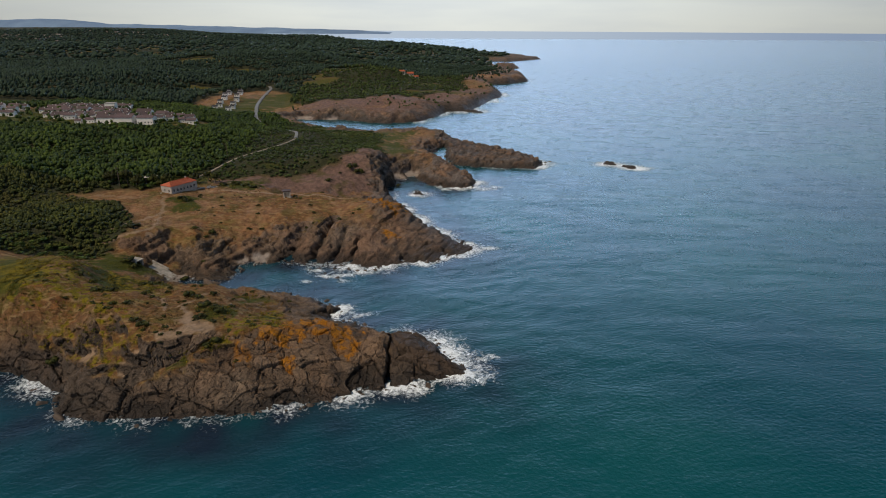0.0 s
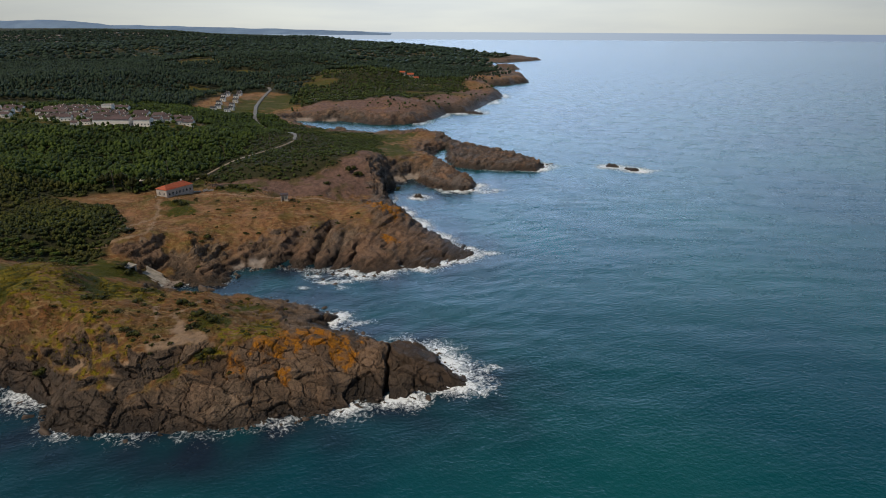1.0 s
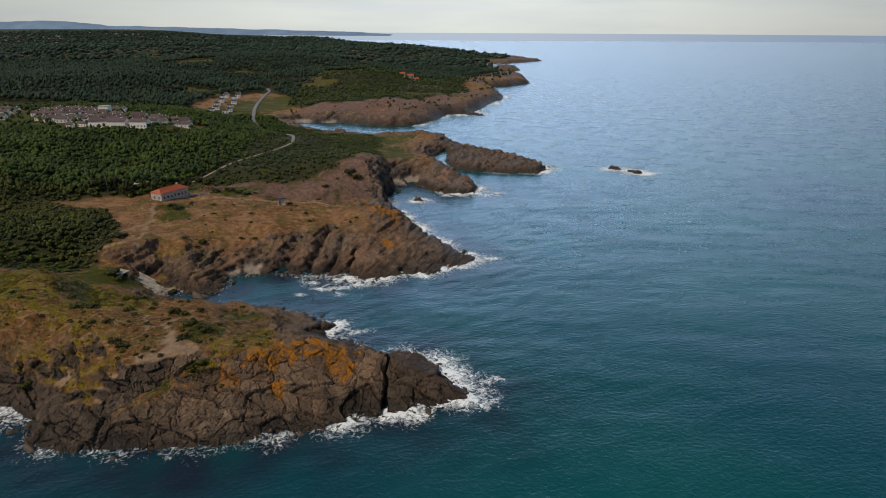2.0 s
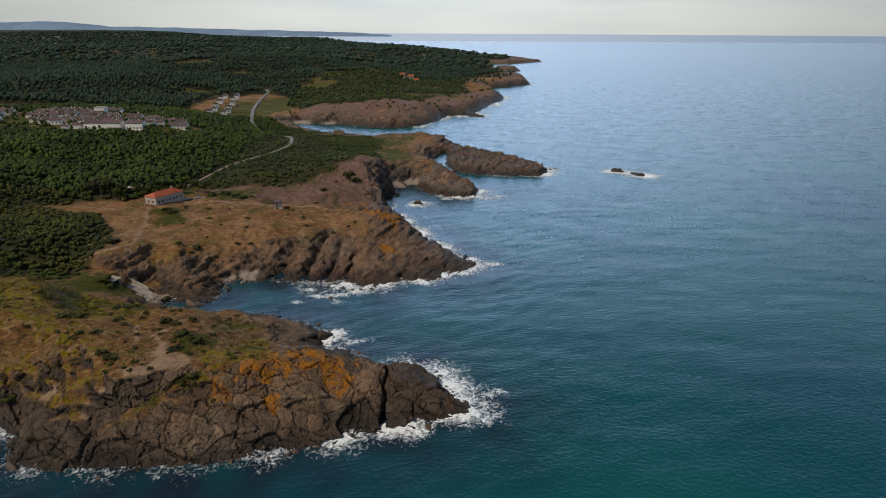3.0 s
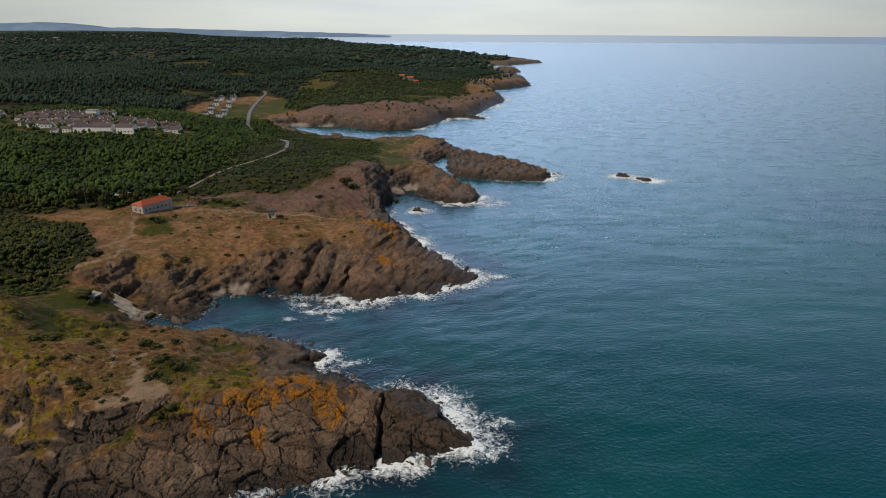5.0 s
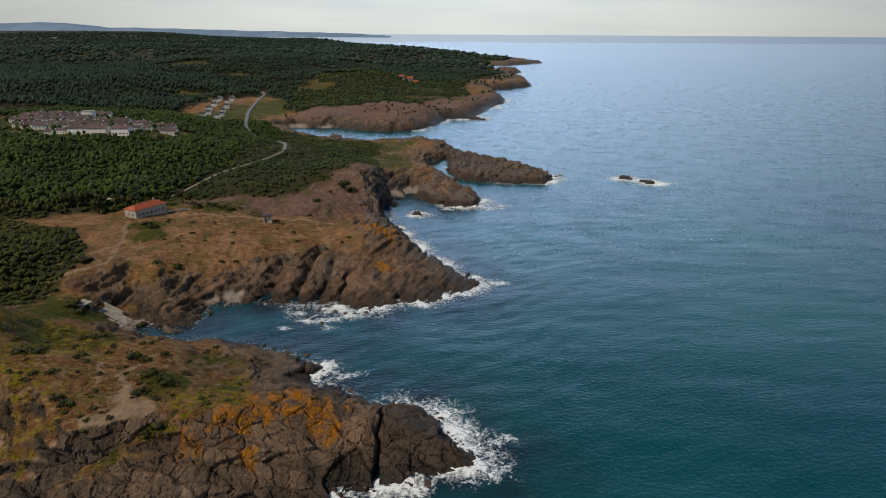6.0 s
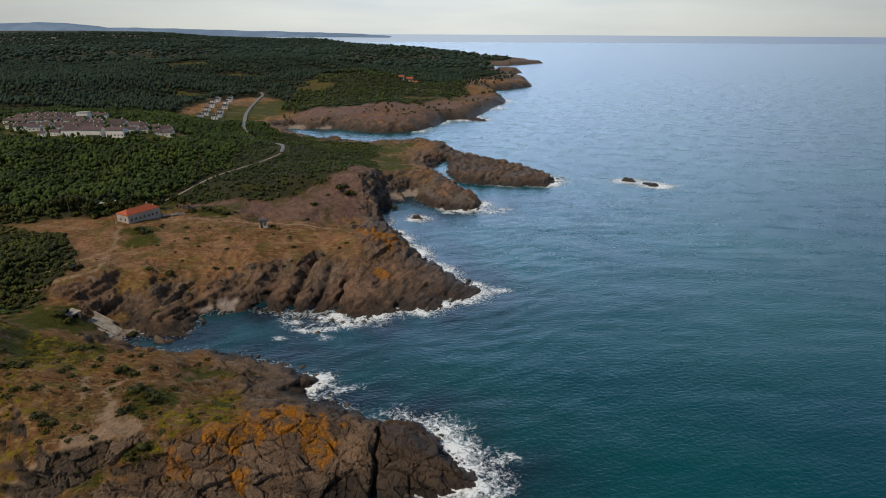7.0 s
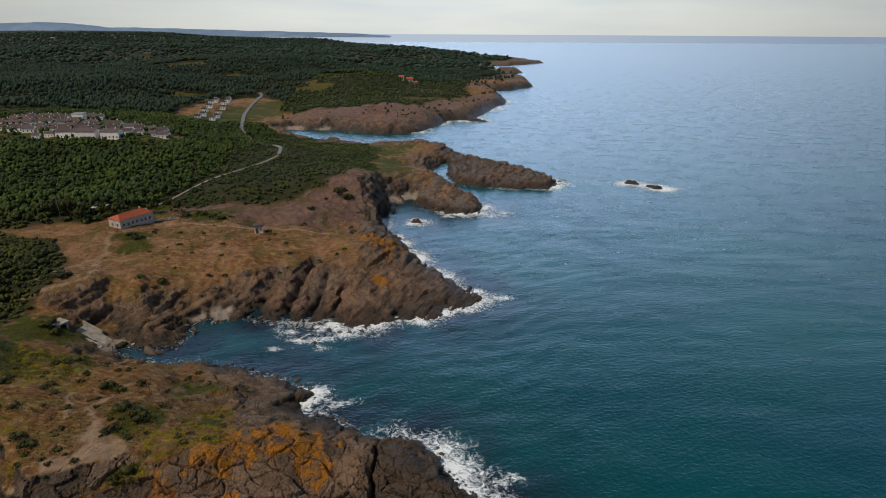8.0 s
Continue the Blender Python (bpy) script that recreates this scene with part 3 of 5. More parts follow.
def ground_sheet(name, x0, x1, y0, y1, step, skirt=3.0, under_points=False):
    xs = np.linspace(x0, x1, int(round((x1 - x0) / step)) + 1)
    ys = np.linspace(y0, y1, int(round((y1 - y0) / step)) + 1)
    nx, ny = len(xs), len(ys)
    x, y = (a.ravel() for a in np.meshgrid(xs, ys))
    d = shore(x, y)
    z = ground_height(x, y, d)
    gy, gx = np.gradient(z.reshape(ny, nx), ys, xs)
    gx, gy = gx.ravel(), gy.ravel()
    slope = np.hypot(gx, gy)
    rough = fbm(x / 4, y / 4, 4, 90) if step < 3 else fbm(x / 30, y / 30, 3, 90)
    band = np.clip(y / 160, 1, 4)
    face = np.interp(x, [-112, -85, -70, -55, -47, -35, -25, -15], [5, 6, 7, 11, 15, 24, 30, 40])
    face2 = np.interp(x, [-90, -70, -55, -40, -20, 0], [4, 6, 12, 15, 21, 40])
    soft = np.where(y < 170, 2.0, 5.0)
    reach = np.where(y < 165, face, np.where(y < 262, face2, np.where((y < 480) & (x > -34), np.where((x < -6) & (y > 322) & (y < 445), 5, 14), np.where(y > 1000, 20, 4))))
    rock = np.maximum(smooth(0.62, 0.9, slope + 0.16 * rough), smooth(reach + soft, reach - soft, d / band + 2.6 * rough))
    tip = smooth(-16, -12, x) * smooth(160, 150, y)
    back = smooth(139, 147, y) * smooth(180, 172, y) * smooth(-66, -50, x) * smooth(-0.2, 0.3, rough)
    rock = np.clip(np.maximum(np.maximum(rock, tip), back), 0, 1)
    rock = np.maximum(rock, spots(x, y, ROCKY, 0.7, 69)) * (1 - smooth(-78, -88, x) * smooth(124, 132, y) * smooth(170, 164, y))
    wood = smooth(-2, 3, forest_depth(x, y)) * (1 - meadow(x, y))
    rock = rock * (1 - wood * (y > 150))
    sand = spots(x, y, SAND) * smooth(2.8, 1.8, z)
    rock = rock * (1 - sand)
    tone = 0.5 + 0.5 * fbm(x / 40, y / 40, 3, 92)
    if step < 2.5:
        out, tone = rock_relief(x, y, z, step)
        out = out * rock * smooth(-2.5, 0.3, d) * (1 + 0.35 * smooth(-52, -62, x) * (y > 170) * (y < 215))
        out = out + (1 - rock) * 0.25 * fbm(x / 2.5, y / 2.5, 3, 91)
        length = np.sqrt(1 + slope**2)
        x, y, z = x - gx / length * out, y - gy / length * out, z + out / length
    wet = smooth(4.4, 0.8, z * np.clip(300 / y, 0.4, 1) + 1.2 * rough) * rock * smooth(2200, 900, y)
    wet = np.maximum(wet, tip * rock * 0.7)
    # darker rock at the left front, deepened to paint in a corner vignette
    wet = np.maximum(wet, 0.75 * smooth(-56, -74, x + 4 * rough) * smooth(132, 122, y) * rock)
    if y1 > 280 and y1 < 1200:
        wet = np.maximum(wet, (edge_distance(x, y, COAST) < -4) * 0.9)
    lichen = 1.2 * spots(x, y, LICHEN, 0.8, 75) * (0.3 + 0.7 * smooth(-0.25, 0.2, fbm(x / 1.9, y / 1.9, 3, 76))) * smooth(2, 4, z)
    path = np.zeros(x.shape)
    if y0 < 300:
        for ax, ay, bx, by in PATHS:
            path = np.maximum(path, smooth(1.0, 0.3, near_line(x + 0.9 * rough, y + 0.6 * rough, ax, ay, bx, by)))
    bare = np.maximum(spots(x, y, BARE, 0.5, 72), path * 0.9)
    rock = rock * (1 - 0.8 * bare * smooth(1.0, 0.6, slope))
    green = np.maximum(spots(x, y, GREEN, 0.6, 73), np.where(y < 170, 0.2, 0.55) * smooth(0.15, 0.75, fbm(x / 9, y / 9, 4, 74)) * (y < 420))
    green = np.maximum(green, 0.9 * meadow(x, y))
    yellow = 1.15 * np.maximum(spots(x, y, YELLOW, 0.8, 77), 0.8 * smooth(0.16, 0.48, fbm(x / 7, y / 7, 4, 79)) * smooth(-60, -84, x) * smooth(172, 160, y)) * smooth(-0.15, 0.12, fbm(x / 1.8, y / 1.8, 3, 78))
    edge = np.zeros((ny, nx), bool)
    edge[0], edge[-1], edge[:, 0], edge[:, -1] = True, True, True, True
    z = np.where(edge.ravel(), z - skirt, z)
    if under_points:
        z = np.where((x > -60) & (x < 74) & (y > 303) & (y < 480), z - 5, z)
    heath = spots(x, y, HEATH, 0.35, 71) * (1 - wood)
    layers = {"heath": (heath, tone, heath, heath), "cover": (rock, green * (1 - rock), lichen, bare), "cover_more": (sand, wet, wood, yellow * (1 - rock) * smooth(0.75, 0.45, slope))}
    return grid_object(name, x, y, z, nx, ny, GROUND, layers, step < 0.3)


ground_sheet("ground_headland", -114, 10, 99.5, 138, 0.205)
ground_sheet("ground_headland_back", -114, 10, 137.6, 172.4, 0.36)
ground_sheet("ground_cove", -128, 16, 172, 302, 0.42)
ground_sheet("ground_slope", -330, -113, 60, 302, 1.6)
ground_sheet("ground_points", -62, 76, 301.6, 482, 0.65)
ground_sheet("ground_forest", -480, 125, 300, 562, 1.6, 3.0, True)
ground_sheet("ground_valley", -1100, 175, 560, 1104, 4, 6)
ground_sheet("ground_distance", -4900, 330, 1100, 4900, 22, 12)
ground_sheet("ground_far_points", 30, 310, 1280, 1760, 6, 6)
ground_sheet("ground_inland", -4900, -325, 40, 1104, 30, 12)

# ---- sea ----
SURF_NEAR = [(7, 126, 10, 1.12), (1, 139, 9, 1.0), (-10, 146, 6, 0.55), (-30, 157, 7, 0.75), (-8, 116, 7, 0.75), (-20, 111, 8, 0.55), (-36, 106, 8, 0.42), (-50, 103, 9, 0.36), (-66, 101, 8, 0.28),
             (-82, 103, 8, 0.38), (-98, 114, 9, 0.55)]
SURF_FAR = [(11, 209, 10, 1.1), (-4, 198, 9, 0.85), (-20, 190, 10, 0.8), (-34, 188, 9, 0.8), (-46, 190, 7, 0.5), (-1, 228, 9, 0.95), (-10, 248, 10, 0.95), (-18, 265, 10, 0.9), (-27, 288, 10, 0.8),
            (16, 306, 15, 1.15), (20, 313, 10, 1.0), (2, 302, 8, 0.6), (-12, 290, 9, 0.8), (64, 362, 17, 1.0), (35, 349, 14, 0.4), (110, 361, 15, 1.15), (122, 351, 12, 1.1), (20, 440, 18, 0.6),
            (32, 606, 26, 1.1), (60, 705, 30, 1.0), (20, 640, 40, 0.9), (78, 770, 26, 0.9), (148, 1000, 30, 0.9), (5, 598, 20, 0.8), (-15, 535, 26, 0.6), (150, 990, 30, 0.6)]
SURF = SURF_NEAR + SURF_FAR
# lace drifting off the rocks: x, y, radius
DRIFT_FOAM = [(-37, 184, 5), (-29, 186, 5), (-45, 188, 4), (-33, 180, 3), (-22, 189, 5), (11, 121, 4), (11, 130, 4), (-25, 155, 4), (17, 212, 5), (-45, 179, 2.5), (122, 353, 9), (114, 360, 6), (24, 302, 6), (29, 306, 5), (70, 364, 5), (2, 300, 4)]
SHALLOW = [(-55, 181, 8), (-28, 165, 6), (10, 86, 22), (40, 96, 25), (6, 140, 9)]


def spaced(lo, hi, a, b, step, grow=1.07):
    mid = list(np.arange(a, b + step / 2, step))
    up, down = [mid[-1]], [mid[0]]
    s = step
    while up[-1] < hi:
        s *= grow
        up.append(up[-1] + s)
    s = step
    while down[-1] > lo:
        s *= grow
        down.append(down[-1] - s)
    return np.array(down[:0:-1] + mid + up[1:])


def build_sea():
    xs, ys = spaced(-4950, 4950, -112, 30, 0.68, 1.09), spaced(-3000, 4950, 84, 312, 0.68, 1.09)
    nx, ny = len(xs), len(ys)
    x, y = (a.ravel() for a in np.meshgrid(xs, ys))
    d = shore(x, y)
    out = np.maximum(-d, 0)
    power = np.full(x.shape, 0.16)
    for px, py, r, s in SURF:
        power = np.maximum(power, s * np.exp(-(((x - px) ** 2 + (y - py) ** 2) / r**2)))
    reach = (1.2 + 7.5 * power) * np.clip(y / 300, 1, 3.5)
    patchy = 0.75 + 0.45 * noise2(x / 6, y / 6, 101)
    foam = np.clip(np.exp(-((out / reach) ** 1.4)) * np.clip(power * 1.5 + 0.1, 0, 1) * patchy, 0, 1)
    for px, py, r in DRIFT_FOAM:
        foam = np.maximum(foam, (0.55 + 0.25 * noise2(x / 3, y / 3, 108)) * smooth(1.3, 0.2, np.hypot((x - px) * 0.75, (y - py) * 1.3) / r + 0.5 * fbm(x / 3.5, y / 3.5, 3, 109)))
    foam = np.where(d > 3, 0, foam)
    shallow = np.zeros(x.shape)
    for px, py, r in SHALLOW:
        shallow = np.maximum(shallow, np.exp(-(((x - px) ** 2 + (y - py) ** 2) / r**2)))
    shallow = 0.42 * shallow * (0.7 + 0.3 * noise2(x / 8, y / 8, 103))
    # reef close inshore, widened to paint the cliffs' reflection on the water
    reef_and_reflection = np.clip(np.exp(-((out / 20) ** 2)) * (0.85 + 0.6 * noise2(x / 11, y / 11, 104)), 0, 1) * (y < 330) * (1 - shallow)
    near = smooth(700, 300, np.hypot(x, y))
    z = near * (0.10 * noise2((x * 0.88 + y * 0.47) / 9, (y * 0.88 - x * 0.47) / 4.2, 105) + 0.18 * noise2(x / 28, y / 16, 106))
    z = z + foam * smooth(0.35, 0.8, foam) * (0.2 + 0.3 * fbm(x / 1.5, y / 1.5, 2, 107)) * (y < 330)
    grid_object("sea", x, y, z, nx, ny, SEA, {"surf": (np.clip(foam, 0, 1), np.clip(shallow, 0, 1), reef_and_reflection, reef_and_reflection * 0 + 1)})


build_sea()


# ---- parts and shapes ----
def part(name, bm, mat, parent=None, label=""):
    """Links a bmesh as one mesh object under a thing or part."""
    me = bpy.data.meshes.new(name)
    bm.to_mesh(me)
    bm.free()
    me.materials.append(mat)
    ob = new(name, me)
    ob.parent = parent
    return tagged(ob, label)


def box(bm, x0, x1, y0, y1, z0, z1):
    v = [bm.verts.new((x, y, z)) for z in (z0, z1) for x, y in ((x0, y0), (x1, y0), (x1, y1), (x0, y1))]
    for f in ((3, 2, 1, 0), (4, 5, 6, 7), (0, 1, 5, 4), (1, 2, 6, 5), (2, 3, 7, 6), (3, 0, 4, 7)):
        bm.faces.new([v[k] for k in f])
    return bm


def boxed(*sizes):
    bm = bmesh.new()
    for b in sizes:
        box(bm, *b)
    return bm


def empty(name, m=None):
    ob = new(name)
    ob.matrix_world = m if m is not None else Matrix()
    return ob


def ground_at(xs, ys):
    x, y = np.atleast_1d(np.asarray(xs, float)), np.atleast_1d(np.asarray(ys, float))
    return np.maximum(ground_height(x, y), 0.0)


def plot_height(x, y):
    return float(ground_at([x], [y])[0])


def stained(name, a, b, scale=0.8, rough=0.85, per_object=0.0, metal=0.0):
    m, n, l, bsdf = material(name)
    where = n.new("ShaderNodeNewGeometry").outputs["Position"]
    c = ramp(n, l, noise_node(n, l, scale, 6, 0.65, where), [(0.32, a), (0.68, b)])
    if per_object:
        tone = n.new("ShaderNodeObjectInfo").outputs["Random"]
        c = mix(n, l, per_object, c, ramp(n, l, tone, [(0.0, tuple(v * 0.55 for v in a)), (1.0, tuple(min(1, v * 1.35) for v in b))]))
    l.new(c, bsdf.inputs["Base Color"])
    bsdf.inputs["Roughness"].default_value, bsdf.inputs["Metallic"].default_value = rough, metal
    bump(n, l, bsdf, noise_node(n, l, scale * 8, 4, 0.6, where), 0.4, 0.05)
    return m


def leaf_material(name, dark, mid, light, patch=(0.06, 0.09, 0.018)):
    m, n, l, bsdf = material(name)
    geo = n.new("ShaderNodeNewGeometry")
    where, island = geo.outputs["Position"], geo.outputs["Random Per Island"]
    c = ramp(n, l, island, [(0.0, dark), (0.55, mid), (1.0, light)])
    c = mix(n, l, ramp(n, l, noise_node(n, l, 0.035, 3, 0.5, where), [(0.55, (0, 0, 0)), (0.72, (0.75, 0.75, 0.75))]), c, patch)
    c = mix(n, l, ramp(n, l, noise_node(n, l, 1.6, 4, 0.7, where), [(0.35, (0.6, 0.6, 0.6)), (0.6, (0, 0, 0))]), c, tuple(v * 0.7 for v in dark))
    swath = ramp(n, l, noise_node(n, l, 0.075, 5, 0.65, where), [(0.34, (0.60, 0.62, 0.66)), (0.5, (1.0, 1.0, 1.0)), (0.66, (1.38, 1.34, 1.2))])
    c = mix(n, l, 1.0, c, swath, "MULTIPLY")
    l.new(c, bsdf.inputs["Base Color"])
    bsdf.inputs["Roughness"].default_value = 0.75
    bsdf.inputs["Specular IOR Level"].default_value = 0.2
    return m


LEAVES = leaf_material("broad_leaves", (0.017, 0.032, 0.005), (0.036, 0.060, 0.009), (0.066, 0.096, 0.012), (0.078, 0.112, 0.013))
# pine green made bluer and more even, with distance haze put into the colour
PINE = leaf_material("hazed_pine_needles", (0.018, 0.033, 0.021), (0.023, 0.042, 0.024), (0.029, 0.050, 0.027), (0.042, 0.066, 0.028))
SCRUB = leaf_material("scrub_leaves", (0.022, 0.036, 0.009), (0.042, 0.062, 0.014), (0.074, 0.094, 0.022), (0.066, 0.09, 0.016))
BUSH = leaf_material("bush_leaves", (0.012, 0.015, 0.003), (0.028, 0.033, 0.004), (0.058, 0.058, 0.008), (0.050, 0.050, 0.007))
THICKET = leaf_material("thicket_leaves", (0.016, 0.024, 0.005), (0.044, 0.054, 0.009), (0.092, 0.096, 0.013), (0.110, 0.092, 0.018))
STRAW = leaf_material("dry_grass_blades", (0.085, 0.050, 0.017), (0.16, 0.094, 0.030), (0.24, 0.150, 0.048), (0.15, 0.11, 0.024))
BARK = stained("bark", (0.05, 0.038, 0.028), (0.10, 0.078, 0.058), 3.0, 0.9)
ROCK = stained("sea_rock", (0.030, 0.023, 0.018), (0.115, 0.078, 0.055), 1.1, 0.75, 0.35)

# ---- plants ----
rng = np.random.default_rng(7)


def lump_mesh(level):
    bm = bmesh.new()
    bmesh.ops.create_icosphere(bm, subdivisions=level, radius=1.0)
    v = np.array([p.co[:] for p in bm.verts])
    f = np.array([[q.index for q in p.verts] for p in bm.faces])
    bm.free()
    return v, f


LUMP = lump_mesh(1)


def crown_shape(seed, lumps, leaves, squat=0.75, spread=0.55):
    """A crown about 1 across its radius, its foot at zero: overlapping uneven clumps and loose leaf sprays."""
    r = np.random.default_rng(seed)
    vs, fs, count = [], [], 0
    for k in range(lumps):
        a, rad = r.uniform(0, 2 * np.pi), spread * np.sqrt(r.uniform(0, 1))
        size = r.uniform(0.26, 0.60) * (0.72 if lumps > 8 else 1.0)* (1.5 if lumps == 1 else 1.0)
        centre = np.array([rad * np.cos(a), rad * np.sin(a), squat * (0.35 + 0.75 * (1 - rad**2) * r.uniform(0.5, 1.0))])
        v = LUMP[0] * size * r.uniform(0.72, 1.28, (len(LUMP[0]), 1)) * np.array([1, 1, 0.8]) + centre
        vs.append(v)
        fs.append(LUMP[1] + count)
        count += len(v)
    for k in range(leaves):
        a, el = r.uniform(0, 2 * np.pi), r.uniform(-0.1, 1.0)
        c = np.array([np.cos(a) * np.cos(el), np.sin(a) * np.cos(el), 0.0]) * r.uniform(0.75, 1.02)
        c[2] = squat * (0.3 + 0.85 * np.sin(el) * r.uniform(0.8, 1.15))
        v = c + r.normal(0, 0.11, (3, 3))
        vs.append(v)
        fs.append(np.array([[0, 1, 2]]) + count)
        count += 3
    return np.concatenate(vs), np.concatenate(fs)


def mesh_from(name, v, f, mat, smooth_faces=False):
    me = bpy.data.meshes.new(name)
    me.vertices.add(len(v))
    me.vertices.foreach_set("co", np.asarray(v, np.float32).ravel())
    me.loops.add(f.size)
    me.loops.foreach_set("vertex_index", f.astype(np.int32).ravel())
    me.polygons.add(len(f))
    me.polygons.foreach_set("loop_start", np.arange(0, f.size, f.shape[1], dtype=np.int32))
    if smooth_faces:
        me.polygons.foreach_set("use_smooth", np.ones(len(f), bool))
    me.update(calc_edges=True)
    me.materials.append(mat)
    return me


def scattered(name, shapes, x, y, z, size, tall, mat, label, category):
    """Many plants that nobody could count, in one object."""
    vs, fs, count = [], [], 0
    turn = rng.uniform(0, 2 * np.pi, len(x))
    pick = rng.integers(0, len(shapes), len(x))
    for k in range(len(shapes)):
        sel = np.where(pick == k)[0]
        if not len(sel):
            continue
        v, f = shapes[k]
        c, s_ = np.cos(turn[sel])[:, None], np.sin(turn[sel])[:, None]
        px = (v[:, 0] * c - v[:, 1] * s_) * size[sel][:, None] + x[sel][:, None]
        py = (v[:, 0] * s_ + v[:, 1] * c) * size[sel][:, None] + y[sel][:, None]
        pz = v[:, 2] * tall[sel][:, None] + z[sel][:, None]
        vs.append(np.stack([px, py, pz], -1).reshape(-1, 3))
        fs.append((f[None] + (np.arange(len(sel)) * len(v))[:, None, None] + count).reshape(-1, 3))
        count += len(sel) * len(v)
    ob = new(name, mesh_from(name, np.concatenate(vs), np.concatenate(fs), mat))
    return tagged(ob, label, category, kind="stuff")


def jittered(x0, x1, y0, y1, step, seed):
    r = np.random.default_rng(seed)
    x, y = (a.ravel() for a in np.meshgrid(np.arange(x0, x1, step), np.arange(y0, y1, step)))
    x, y = x + r.uniform(-0.95, 0.95, len(x)) * step, y + r.uniform(-0.95, 0.95, len(x)) * step
    keep = (x > -0.86 * y - 25) & (x < 0.2 * y + 60)
    return x[keep], y[keep]


def scrubland(x, y):
    """1 on the low scrub of the seaward shelf, 0 in the tall woods."""
    return smooth(-118, -96, x + 0.10 * (y - 280)) * smooth(540, 500, y) * smooth(250, 262, y)


TREE_SHAPES = [crown_shape(20 + k, 3, 14, 0.8, 0.6) for k in range(6)]
FINE_SHAPES = [crown_shape(30 + k, 9, 80, 0.85, 0.7) for k in range(5)]
THICK_SHAPES = [crown_shape(50 + k, 5, 26, 0.85, 0.7) for k in range(5)]
MID_SHAPES = [crown_shape(40 + k, 4, 10, 0.9) for k in range(5)]
FAR_SHAPES = [crown_shape(60 + k, 1, 4, 0.9, 0.3) for k in range(6)]


def trunk_mesh(height, base):
    bm = bmesh.new()
    rings = []
    for k in range(5):
        u = k / 4
        w = base * (1 - 0.55 * u) * (1.35 if k == 0 else 1)
        off = 0.12 * math.sin(2.3 * u + 1)
        rings.append([bm.verts.new((off + w * math.cos(a), off * 0.6 + w * math.sin(a), height * u)) for a in np.linspace(0, 2 * math.pi, 7)[:-1]])
    for a, b in zip(rings, rings[1:]):
        for k in range(6):
            bm.faces.new((a[k], a[(k + 1) % 6], b[(k + 1) % 6], b[k]))
    for a in (0.4, 2.6, 4.5):
        tip = Vector((1.0 * math.cos(a), 1.0 * math.sin(a), height * 1.25))
        root = [bm.verts.new((0.1 + base * 0.35 * math.cos(b), base * 0.35 * math.sin(b), height * 0.7)) for b in (0, 2.1, 4.2)]
        end = [bm.verts.new(tip + Vector((0.03 * math.cos(b), 0.03 * math.sin(b), 0))) for b in (0, 2.1, 4.2)]
        for k in range(3):
            bm.faces.new((root[k], root[(k + 1) % 3], end[(k + 1) % 3], end[k]))
    return bm


